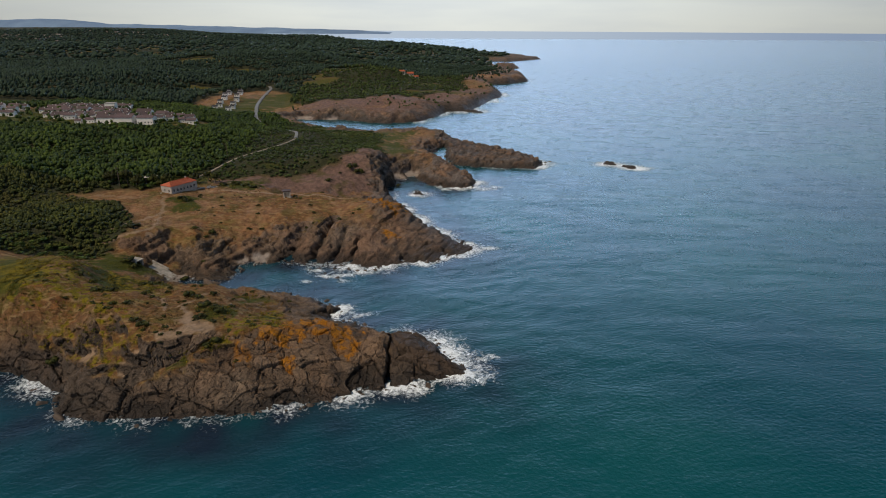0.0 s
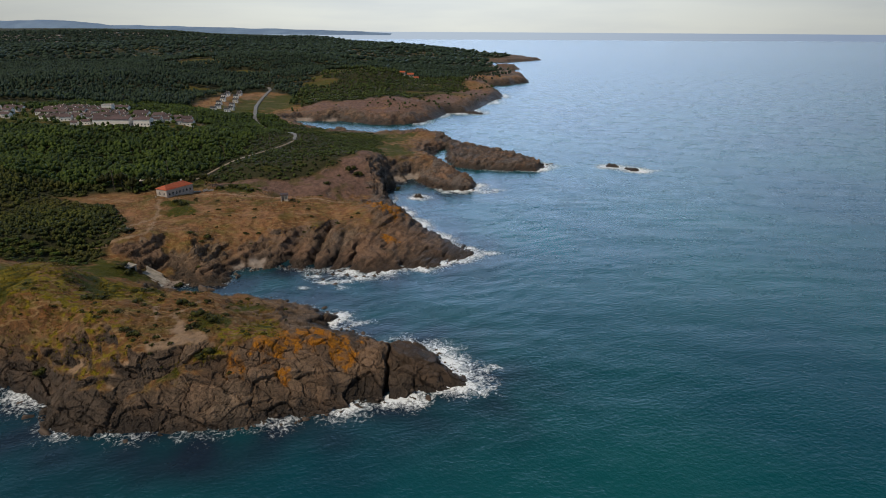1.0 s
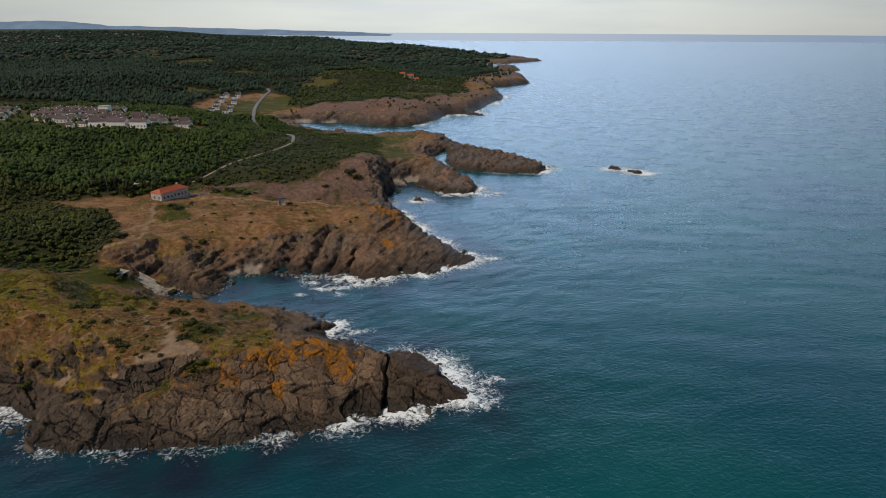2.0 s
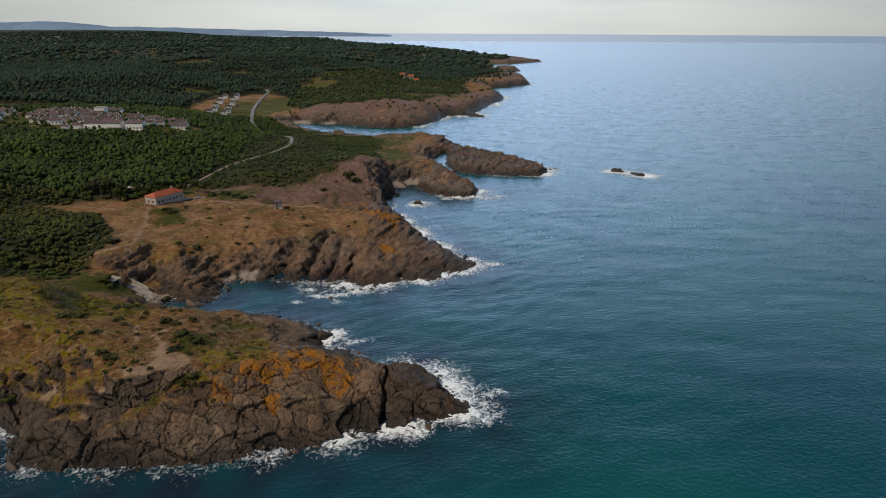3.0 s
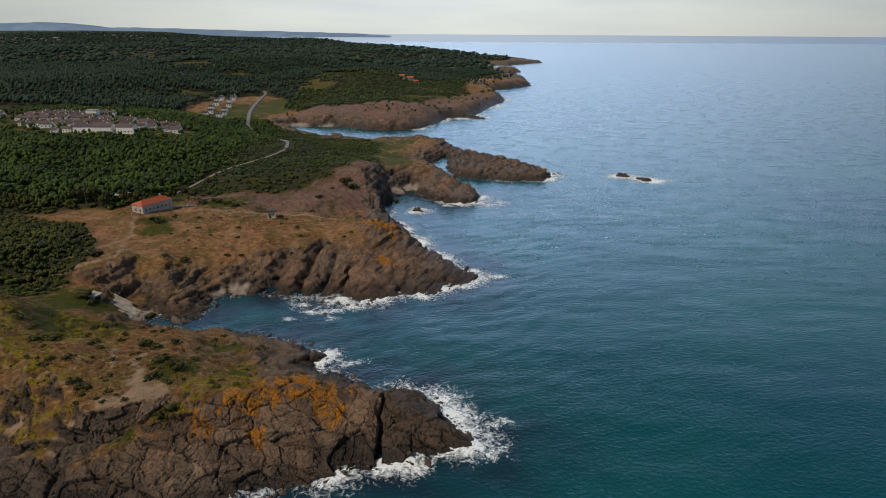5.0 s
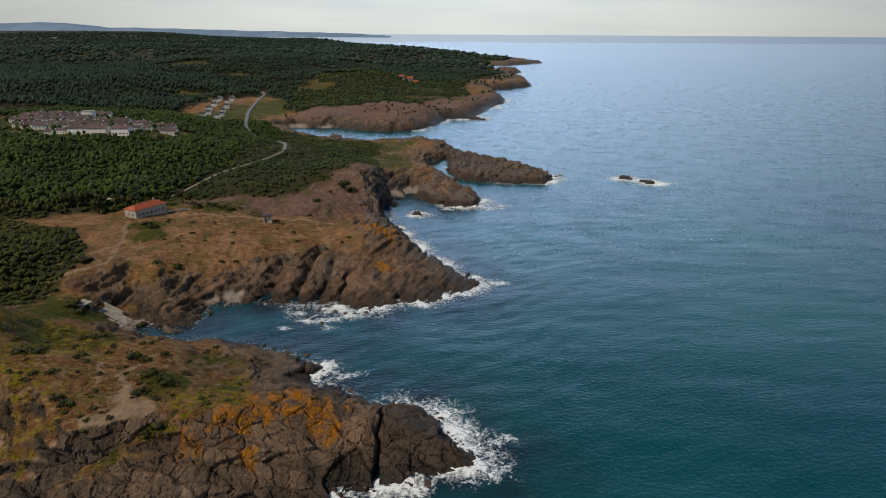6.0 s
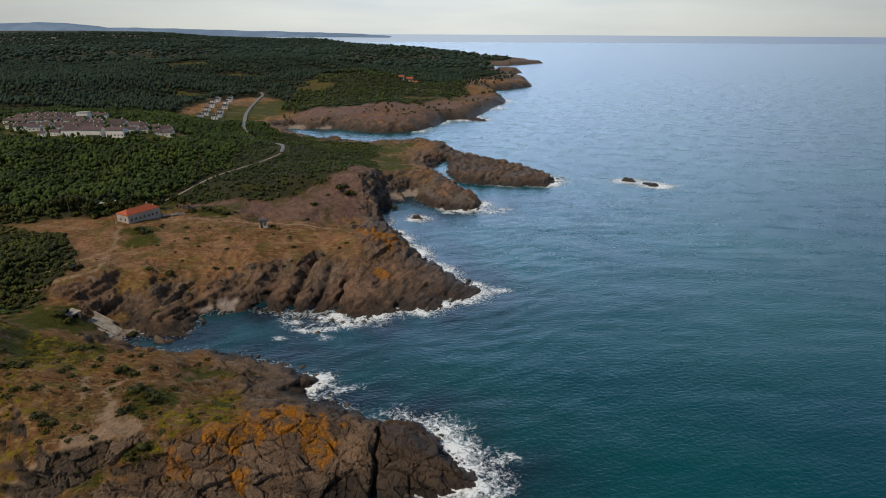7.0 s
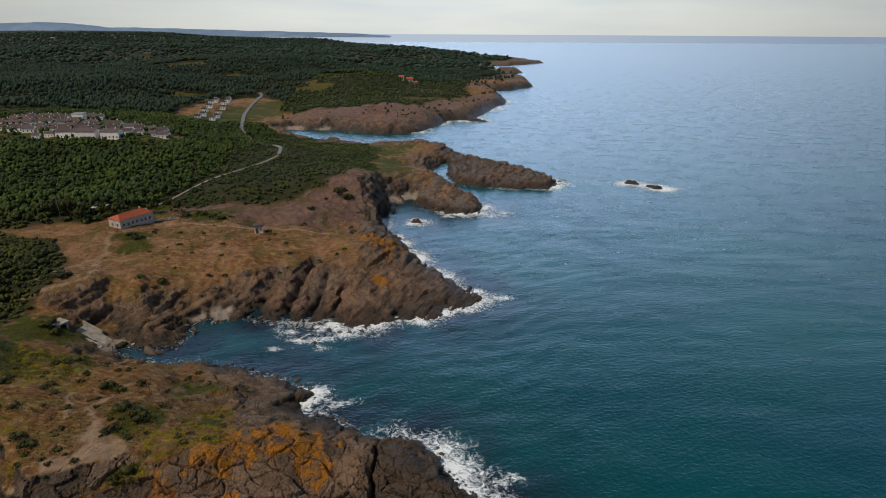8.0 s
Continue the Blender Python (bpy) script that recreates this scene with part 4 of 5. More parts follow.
def build_woods():
    # woods on the headland's landward side
    x, y = jittered(-340, -20, 236, 560, 2.15, 3)
    xh, yh = jittered(-250, -100, 150, 236, 1.65, 8)
    x, y = np.concatenate([x, xh]), np.concatenate([y, yh])
    inside = forest_depth(x, y)
    d = shore(x, y)
    keep = (inside > 0.5) & (d > 5)
    x, y, inside = x[keep], y[keep], inside[keep]
    near_road = np.full(x.shape, 99.0)
    for (ax, ay), (bx, by) in zip(ROAD_TRACK, ROAD_TRACK[1:]):
        near_road = np.minimum(near_road, near_line(x, y, ax, ay, bx, by))
    keep = near_road > 2.6
    x, y, inside = x[keep], y[keep], inside[keep]
    low = scrubland(x, y)
    clump = noise2(x / 17, y / 17, 120)
    size = (1.4 + 0.55 * rng.uniform(-1, 1, len(x)) ** 3 + 0.35 * clump) * (1 - 0.35 * low)
    tall = (2.9 + 0.6 * rng.uniform(-1, 1, len(x)) + 1.3 * clump) * (1 - 0.62 * low) * (0.6 + 0.4 * smooth(0, 8, inside))
    hill = smooth(246, 228, y)
    size, tall = size * (1 - 0.25 * hill), tall * (1 - 0.5 * hill)
    z = ground_at(x, y)
    scr = low > 0.5
    gap = rng.uniform(0, 1, len(x)) < np.where(scr, 0.22, np.where(y < 240, 0.12, 0.03))
    wooded = ~scr & ~gap
    order = np.argsort(np.where(wooded, y + 0.25 * np.abs(x + 140), 1e9))
    single = np.zeros(len(x), bool)
    single[order[:260]] = True
    # the nearest trees, one by one
    masters = []
    for k in range(5):
        tree = empty("tree")
        v, f = FINE_SHAPES[k]
        crown = new("crown", mesh_from("crown", v * np.array([2.0, 2.0, 3.4]) + np.array([0, 0, 0.5]), f, LEAVES if k in (0, 3) else THICKET))
        crown.parent = tree
        part("trunk", trunk_mesh(1.9, 0.16), BARK, tree)
        masters.append(tagged(tree, "bushy green broadleaf tree at the wood's edge", "tree", "trees of the wood's edge"))
    for count, k in enumerate(np.where(single)[0]):
        m = Matrix.Translation((x[k], y[k], z[k] - 0.15)) @ Matrix.Rotation(rng.uniform(0, 6.28), 4, "Z")
        grown = Matrix.Diagonal((size[k] / 2.0, size[k] / 2.0, tall[k] / 3.6, 1))
        if count < 5:
            tree = masters[count]
            tree.matrix_world = m
        else:
            tree = copy_thing(masters[count % 5], m)
        tree.scale = (size[k] / 2.0, size[k] / 2.0, tall[k] / 3.6)
    rest = wooded & ~single & (y < 244)
    scattered("hillside_thicket", THICK_SHAPES, x[rest], y[rest], z[rest] - 0.2, size[rest] * 1.05, tall[rest] * 1.0, THICKET, "dense olive green thicket on the slope above the cove", "thicket")
    rest = wooded & ~single & (y >= 244)
    scattered("woodland", TREE_SHAPES, x[rest], y[rest], z[rest] + 0.2, size[rest] * 1.22, tall[rest], LEAVES, "dense green broadleaf woodland covering the coastal slope", "woodland")
    rest = scr & ~gap
    scattered("scrubland", MID_SHAPES, x[rest], y[rest], z[rest] - 0.1, size[rest] * 1.1, tall[rest], SCRUB, "low dark green scrub on dry ground above the cove", "scrub")
    # garden trees between the village houses
    gx, gy = jittered(-304, -155, 352, 462, 5.2, 14)
    keep = (edge_distance(gx, gy, CLEARINGS) > 0) & (rng.uniform(0, 1, len(gx)) < 0.42)
    gx, gy = gx[keep], gy[keep]
    scattered("garden_trees", MID_SHAPES, gx, gy, ground_at(gx, gy), rng.uniform(1.3, 2.2, len(gx)), rng.uniform(2.2, 3.8, len(gx)), LEAVES, "small green garden trees between village houses", "trees")
    # pine woods beyond the valley
    x, y = jittered(-1000, 120, 548, 1120, 3.5, 4)
    away = np.full(x.shape, 999.0)
    for (ax, ay), (bx, by) in zip(ROAD_TRACK[8:], ROAD_TRACK[9:]):
        away = np.minimum(away, near_line(x, y, ax, ay, bx, by))
    depth, d = forest_depth(x, y), shore(x, y)
    loose = (depth > -55) & (d > 7) & (rng.uniform(0, 1, len(x)) < 0.06 + 0.45 * noise2(x / 26, y / 26, 123)) & (x > -150)
    keep = ((depth > 1) & (d > 12) | loose) & (away > 7) & (meadow(x, y) < 0.5)
    x, y = x[keep], y[keep]
    sparse = smooth(-200, -120, x) * smooth(860, 760, y)
    clump = noise2(x / 60, y / 60, 121)
    size = (2.15 + 0.7 * rng.uniform(-1, 1, len(x))) * (1 - 0.2 * sparse)
    tall = (5.6 + 0.9 * rng.uniform(-1, 1, len(x)) + 1.8 * clump) * (1 - 0.66 * sparse)
    z = ground_at(x, y)
    a = sparse > 0.45
    near = ~a & (y < 720)
    scattered("pine_woods", FAR_SHAPES, x[near], y[near], z[near] + 0.3 * tall[near], size[near] * 1.05, tall[near] * 0.7, PINE, "dark green pine woods beyond the village valley", "woodland")
    back = ~a & (y >= 720)
    scattered("pine_woods_behind", FAR_SHAPES, x[back], y[back], z[back] + 0.4 * tall[back], size[back] * 1.12, tall[back] * 0.62, PINE, "dark green pine woods on the rising ground inland", "woodland")
    scattered("coastal_scrub", FAR_SHAPES, x[a], y[a], z[a], size[a], tall[a], SCRUB, "green coastal scrub above reddish cliffs", "scrub")
    x, y = jittered(-2300, 260, 1120, 3000, 13.0, 5)
    keep = (forest_depth(x, y) > 2) & (shore(x, y) > 20) & (noise2(x / 120, y / 70, 122) > -0.62) & (meadow(x, y) < 0.5)
    x, y = x[keep], y[keep]
    size, tall = 9.0 + 2.5 * rng.uniform(-1, 1, len(x)), 8.0 + 2.5 * rng.uniform(-1, 1, len(x)) + 3 * noise2(x / 150, y / 150, 123)
    scattered("distant_woods", FAR_SHAPES, x, y, ground_at(x, y) + 0.35 * tall, size * 0.9, tall * 0.6, PINE, "distant dark woods rolling towards the horizon", "woodland")


ROAD_TRACK = [(-122, 258), (-116, 272), (-111, 292), (-104, 316), (-95, 341), (-91, 358), (-95, 376), (-106, 398), (-125, 430), (-150, 480), (-161, 505), (-180, 569), (-190, 612), (-197, 665), (-202, 700), (-210, 722)]
build_woods()

# ---- buildings and made things ----
PLASTER = stained("old_grey_plaster", (0.30, 0.265, 0.235), (0.48, 0.43, 0.385), 0.9, 0.9)
WHITEWASH = stained("white_render", (0.68, 0.63, 0.57), (0.86, 0.81, 0.74), 0.6, 0.85, 0.25)
RED_TILE = stained("red_roof_tile", (0.28, 0.06, 0.026), (0.44, 0.105, 0.042), 1.1, 0.8)
MAUVE_TILE = stained("faded_roof_tile", (0.042, 0.028, 0.030), (0.100, 0.066, 0.070), 0.5, 0.85, 0.4)
DARK_TILE = stained("dark_grey_roof", (0.020, 0.020, 0.024), (0.045, 0.045, 0.05), 0.5, 0.8, 0.3)
DARK_GLASS = stained("dark_window_glass", (0.012, 0.014, 0.018), (0.03, 0.032, 0.038), 2.0, 0.2)
CONCRETE = stained("weathered_concrete", (0.20, 0.18, 0.155), (0.40, 0.365, 0.32), 0.7, 0.92)
ASPHALT = stained("sun_bleached_asphalt", (0.10, 0.098, 0.096), (0.19, 0.185, 0.18), 0.35, 0.9)
DIRT = stained("pale_dirt", (0.17, 0.13, 0.095), (0.30, 0.235, 0.18), 0.4, 0.95)
WEATHERED_WOOD = stained("weathered_wood", (0.06, 0.045, 0.035), (0.13, 0.10, 0.08), 3.0, 0.85)
WHITE_PAINT = stained("white_hull_paint", (0.5, 0.5, 0.5), (0.72, 0.72, 0.70), 2.0, 0.5)


def walls_with_openings(w, d, h, thick, fronts):
    """Four walls; fronts: side index to a list of (from, to, sill, head) openings along that side."""
    bm = bmesh.new()
    sides = ((0, -d / 2, w, 0), (1, w / 2, d - 2 * thick, 0), (2, d / 2, w, 0), (3, -w / 2, d - 2 * thick, 0))
    for side, off, length, _ in sides:
        cuts = sorted(fronts.get(side, []))
        runs, at = [], -length / 2
        for a, b, sill, head in cuts:
            runs += [(at, a, 0, h), (a, b, 0, sill), (a, b, head, h)]
            at = b
        runs.append((at, length / 2, 0, h))
        for a, b, z0, z1 in runs:
            if b - a < 0.01 or z1 - z0 < 0.01:
                continue
            if side in (0, 2):
                y0 = off if side == 0 else off - thick
                box(bm, a, b, y0, y0 + thick, z0, z1)
            else:
                x0 = off - thick if side == 1 else off
                box(bm, x0, x0 + thick, a, b, z0, z1)
    return bm


def window_unit(side, off, a, b, sill, head, parent, frame_mat):
    """A framed pane set back in its opening."""
    win = empty("window")
    win.parent = parent
    along = side in (0, 2)
    sign = -1 if side in (0, 3) else 1
    face = off - sign * 0.09

    def plate(u0, u1, z0, z1, depth0, depth1):
        p0, p1 = sorted((face - sign * depth0, face - sign * depth1))
        return (u0, u1, p0, p1, z0, z1) if along else (p0, p1, u0, u1, z0, z1)

    part("pane", boxed(plate(a + 0.06, b - 0.06, sill + 0.06, head - 0.06, 0.03, 0.05)), DARK_GLASS, win)
    part("frame", boxed(plate(a, a + 0.06, sill, head, 0, 0.08), plate(b - 0.06, b, sill, head, 0, 0.08), plate(a + 0.06, b - 0.06, sill, sill + 0.06, 0, 0.08), plate(a + 0.06, b - 0.06, head - 0.06, head, 0, 0.08), plate((a + b) / 2 - 0.025, (a + b) / 2 + 0.025, sill + 0.06, head - 0.06, 0, 0.028)), frame_mat, win)
    return win


def hip_roof(w, d, rise, over, thick, z, inset):
    bm = bmesh.new()
    x, y = w / 2 + over, d / 2 + over
    lo = [bm.verts.new(p) for p in ((-x, -y, z), (x, -y, z), (x, y, z), (-x, y, z))]
    up = [bm.verts.new((p.co.x, p.co.y, z + thick)) for p in lo]
    r0, r1 = bm.verts.new((-x + inset, 0, z + thick + rise)), bm.verts.new((x - inset, 0, z + thick + rise))
    bm.faces.new(lo[::-1])
    for k in range(4):
        bm.faces.new((lo[k], lo[(k + 1) % 4], up[(k + 1) % 4], up[k]))
    bm.faces.new((up[0], up[1], r1, r0))
    bm.faces.new((up[2], up[3], r0, r1))
    bm.faces.new((up[1], up[2], r1))
    bm.faces.new((up[3], up[0], r0))
    return bm


def build_house():
    w, d, h = 13.2, 6.4, 3.5
    yaw = math.atan2(12, 6.2)
    cx, cy = -114.2, 243.0
    z = plot_height(cx, cy)
    house = empty("house", Matrix.Translation((cx, cy, z - 0.1)) @ Matrix.Rotation(yaw, 4, "Z"))
    long_side = [(-5.6 + 1.72 * k, -4.7 + 1.72 * k, 1.0, 2.2) for k in range(7)]
    short_side = [(-1.9, -1.0, 1.0, 2.2), (0.7, 1.6, 1.0, 2.2)]
    fronts = {0: long_side, 2: long_side, 3: short_side, 1: [(-0.5, 0.5, 0.0, 2.1)]}
    wall = part("wall", walls_with_openings(w, d, h, 0.3, fronts), PLASTER, house, "stained pale grey plaster walls")
    part("foundation", boxed((-w / 2 - 0.12, w / 2 + 0.12, -d / 2 - 0.12, d / 2 + 0.12, -0.9, -0.004)), CONCRETE, house)
    part("floor", boxed((-w / 2 + 0.3, w / 2 - 0.3, -d / 2 + 0.3, d / 2 - 0.3, 0.0, 0.08)), CONCRETE, house)
    for side, off in ((0, -d / 2), (2, d / 2), (3, -w / 2)):
        for a, b, sill, head in fronts[side]:
            window_unit(side, off, a, b, sill, head, house, WHITE_PAINT)
    part("door", boxed((w / 2 - 0.2, w / 2 - 0.14, -0.5, 0.5, 0.08, 2.1)), WEATHERED_WOOD, house)
    roof = part("roof", hip_roof(w, d, 1.35, 0.25, 0.12, h, 2.2), RED_TILE, house, "faded red tiled hipped roof")
    ribs = bmesh.new()
    box(ribs, -w / 2 + 1.8, w / 2 - 1.8, -0.12, 0.12, h + 1.44, h + 1.54)
    part("ridge_cap", ribs, RED_TILE, roof)
    part("chimney", boxed((4.2, 4.7, 0.6, 1.1, h + 0.6, h + 2.0)), PLASTER, roof)
    # tile courses, one proud strip to each course
    x, y, rise = w / 2 + 0.25, d / 2 + 0.25, 1.35
    for side in (-1, 1):
        courses = bmesh.new()
        for k in range(1, 12):
            u = k / 12
            half = x - 2.2 * u
            yy, zz = side * y * (1 - u), h + 0.12 + rise * u
            box(courses, -half + 0.05, half - 0.05, yy - 0.05, yy + 0.05, zz - 0.02, zz + 0.035)
        part("tile_covering", courses, RED_TILE, roof)
    tagged(house, "long single-storey grey house with a faded red tiled roof", "house")


def gable_house(w, d, h, rise, wall_mat, roof_mat, label, rows=1):
    house = empty("house")
    cols = max(2, int(w / 2.4))
    opens = [(-w / 2 + w * (k + 0.5) / cols - 0.55, -w / 2 + w * (k + 0.5) / cols + 0.55, z0, z0 + 1.3) for k in range(cols) for z0 in (0.9,)]
    part("wall", walls_with_openings(w, d, h, 0.25, {0: opens}), wall_mat, house)
    for a, b, sill, head in opens:
        window_unit(0, -d / 2, a, b, sill, head, house, WHITE_PAINT)
    bm = bmesh.new()
    x, y = w / 2 + 0.3, d / 2 + 0.4
    prof = [(-y, h - 0.02), (0, h + rise), (y, h - 0.02), (y, h + 0.16), (0, h + rise + 0.2), (-y, h + 0.16)]
    a = [bm.verts.new((-x, p, q)) for p, q in prof]
    b = [bm.verts.new((x, p, q)) for p, q in prof]
    for k in range(6):
        bm.faces.new((a[k], a[(k + 1) % 6], b[(k + 1) % 6], b[k]))
    for k in (0, 1):
        bm.faces.new((a[k], a[k + 1], a[4 - k], a[5 - k]) if k == 0 else (a[1], a[2], a[3], a[4]))
        bm.faces.new((b[5 - k], b[4 - k], b[k + 1], b[k]) if k == 0 else (b[4], b[3], b[2], b[1]))
    bmesh.ops.recalc_face_normals(bm, faces=bm.faces)
    roof = part("roof", bm, roof_mat, house)
    for gx in (-w / 2, w / 2 - 0.25):
        gables = bmesh.new()
        lo = [gables.verts.new((gx + t, p, q)) for t in (0, 0.25) for p, q in ((-d / 2 + 0.02, h), (d / 2 - 0.02, h), (0, h + rise * (1 - 0.05)))]
        for f in ((0, 1, 2), (5, 4, 3), (0, 3, 4, 1), (1, 4, 5, 2), (2, 5, 3, 0)):
            gables.faces.new([lo[k] for k in f])
        part("gable", gables, wall_mat, house)
    part("chimney", boxed((w * 0.22, w * 0.22 + 0.5, -0.3, 0.3, h + rise * 0.5, h + rise + 0.8)), wall_mat, roof)
    part("foundation", boxed((-w / 2, w / 2, -d / 2, d / 2, -2.5, -0.004)), wall_mat, house)
    return tagged(house, label, "house")


def build_village():
    r = np.random.default_rng(11)
    rows = []
    # seaward terrace, then rows climbing behind it
    kinds = [gable_house(7.0, 6.5, 3.6, 1.9, WHITEWASH, MAUVE_TILE, "white village house with a faded mauve tiled roof", 2),
             gable_house(9.5, 7.0, 3.8, 2.0, WHITEWASH, MAUVE_TILE, "wide white village house with a faded tiled roof", 2),
             gable_house(5.6, 6.0, 3.4, 1.2, WHITEWASH, DARK_TILE, "small white house with a dark grey roof", 1),
             gable_house(14.0, 8.0, 5.4, 1.8, WHITEWASH, MAUVE_TILE, "large pale village building with a faded tiled roof", 2)]
    lines = [((-236, 362), (-160, 372), 11, (0, 1, 0)), ((-262, 376), (-166, 388), 15, (0, 0, 1)), ((-270, 392), (-214, 398), 10, (0, 0, 1)), ((-284, 408), (-222, 413), 11, (0, 1)),
             ((-292, 424), (-232, 430), 11, (0, 0, 1)), ((-300, 442), (-256, 448), 8, (0, 1)), ((-300, 458), (-246, 462), 9, (0, 0, 1)), ((-304, 390), (-290, 394), 3, (0, 1)), ((-326, 402), (-296, 405), 4, (0, 1)), ((-330, 420), (-300, 424), 4, (0, 0, 1))]
    for (ax, ay), (bx, by), count, pick in lines:
        for k in range(count):
            u = (k + 0.5) / count
            rows.append((ax + (bx - ax) * u + r.uniform(-0.8, 0.8), ay + (by - ay) * u + r.uniform(-1.2, 1.2), math.atan2(by - ay, bx - ax) + r.uniform(-0.12, 0.12), pick[k % len(pick)], r.uniform(0.55, 0.8)))
    rows += [(-199, 355, 0.05, 3, 0.8), (-186, 356, 0.0, 3, 0.72), (-213, 359, 0.1, 3, 0.72), (-209, 408, 0.1, 1, 1.0)]
    used = set()
    for x, y, yaw, kind, size in rows:
        y = y + 11 if y < 385 else y + 4
        m = Matrix.Translation((x, y, plot_height(x, y) + 0.05)) @ Matrix.Rotation(yaw, 4, "Z")
        if kind in used:
            ob = copy_thing(kinds[kind], m)
        else:
            used.add(kind)
            ob = kinds[kind]
            ob.matrix_world = m
        ob.scale = (size, size, size)
        tagged(ob, group="village houses")
    block = empty("house", Matrix.Translation((-250, 444, plot_height(-250, 444) + 0.1)) @ Matrix.Rotation(0.12, 4, "Z"))
    opens = [(-2.6 + 1.9 * k, -1.5 + 1.9 * k, 1.0, 2.2) for k in range(3)]
    part("wall", walls_with_openings(7.0, 6.0, 6.2, 0.25, {0: opens}), WHITEWASH, block)
    for a, b, sill, head in opens:
        window_unit(0, -3.0, a, b, sill, head, block, WHITE_PAINT)
    part("roof", boxed((-3.7, 3.7, -3.2, 3.2, 6.2, 6.45)), CONCRETE, block, "flat pale roof slab")
    part("foundation", boxed((-3.5, 3.5, -3.0, 3.0, -2.5, -0.004)), WHITEWASH, block)
    tagged(block, "tall pale flat-roofed block house in the village", "house", "village houses")
    # the hillside estate past the village
    estate = kinds[2]
    first = True
    for row in range(7):
        for k in range(2):
            x, y = -209 + 11.5 * k - 4.6 * row + (row % 2) * 1.5, 540 + 20 * row + 2 * k
            m = Matrix.Translation((x, y, plot_height(x, y) + 0.1)) @ Matrix.Rotation(0.1 + r.uniform(-0.08, 0.08), 4, "Z")
            if first:
                ob = estate
                ob.matrix_world = m
                first = False
            else:
                ob = copy_thing(estate, m)
            ob.scale = (0.8, 0.8, 0.85)
            tagged(ob, group="hillside houses")
    lodge = gable_house(8.0, 6.0, 2.8, 1.7, PLASTER, RED_TILE, "low house with a red tiled roof half hidden among trees", 1)
    for k, (x, y, size) in enumerate(((-54, 803, 0.9), (-44, 808, 1.1), (-110, 812, 0.8), (-163, 808, 0.8), (-262, 590, 0.9), (-36, 800, 0.8))):
        m = Matrix.Translation((x, y, plot_height(x, y) + 0.5)) @ Matrix.Rotation(r.uniform(-0.3, 0.3), 4, "Z")
        ob = copy_thing(lodge, m) if k else lodge
        if not k:
            ob.matrix_world = m
        ob.scale = (size, size, size)
        tagged(ob, group="scattered houses")


def build_hut():
    x, y = -66.2, 237.5
    hut = empty("lookout_hut", Matrix.Translation((x, y, plot_height(x, y) - 0.05)) @ Matrix.Rotation(0.25, 4, "Z"))
    part("wall", walls_with_openings(2.6, 2.2, 2.0, 0.2, {0: [(-0.9, -0.1, 0.0, 1.7), (0.25, 0.95, 0.7, 1.5)], 1: [(-0.4, 0.4, 0.8, 1.5)]}), stained("bare_block_wall", (0.42, 0.35, 0.28), (0.66, 0.57, 0.47), 1.6, 0.9), hut, "peeling pale block walls with open doorway")
    roof = part("roof", boxed((-1.55, 1.55, -1.3, 1.6, 2.0, 2.2), (-1.5, 1.4, -1.3, 1.4, 2.2, 2.34)), MAUVE_TILE, hut, "dark overhanging flat roof")
    part("beam", boxed((-1.55, 1.55, -1.36, -1.303, 1.96, 2.14)), WEATHERED_WOOD, roof)
    part("foundation", boxed((-1.7, 1.7, -1.6, 1.2, -0.8, -0.003)), CONCRETE, hut)
    hut.scale = (1.1, 1.1, 1.35)
    tagged(hut, "small pale lookout hut with a dark flat roof", "hut")


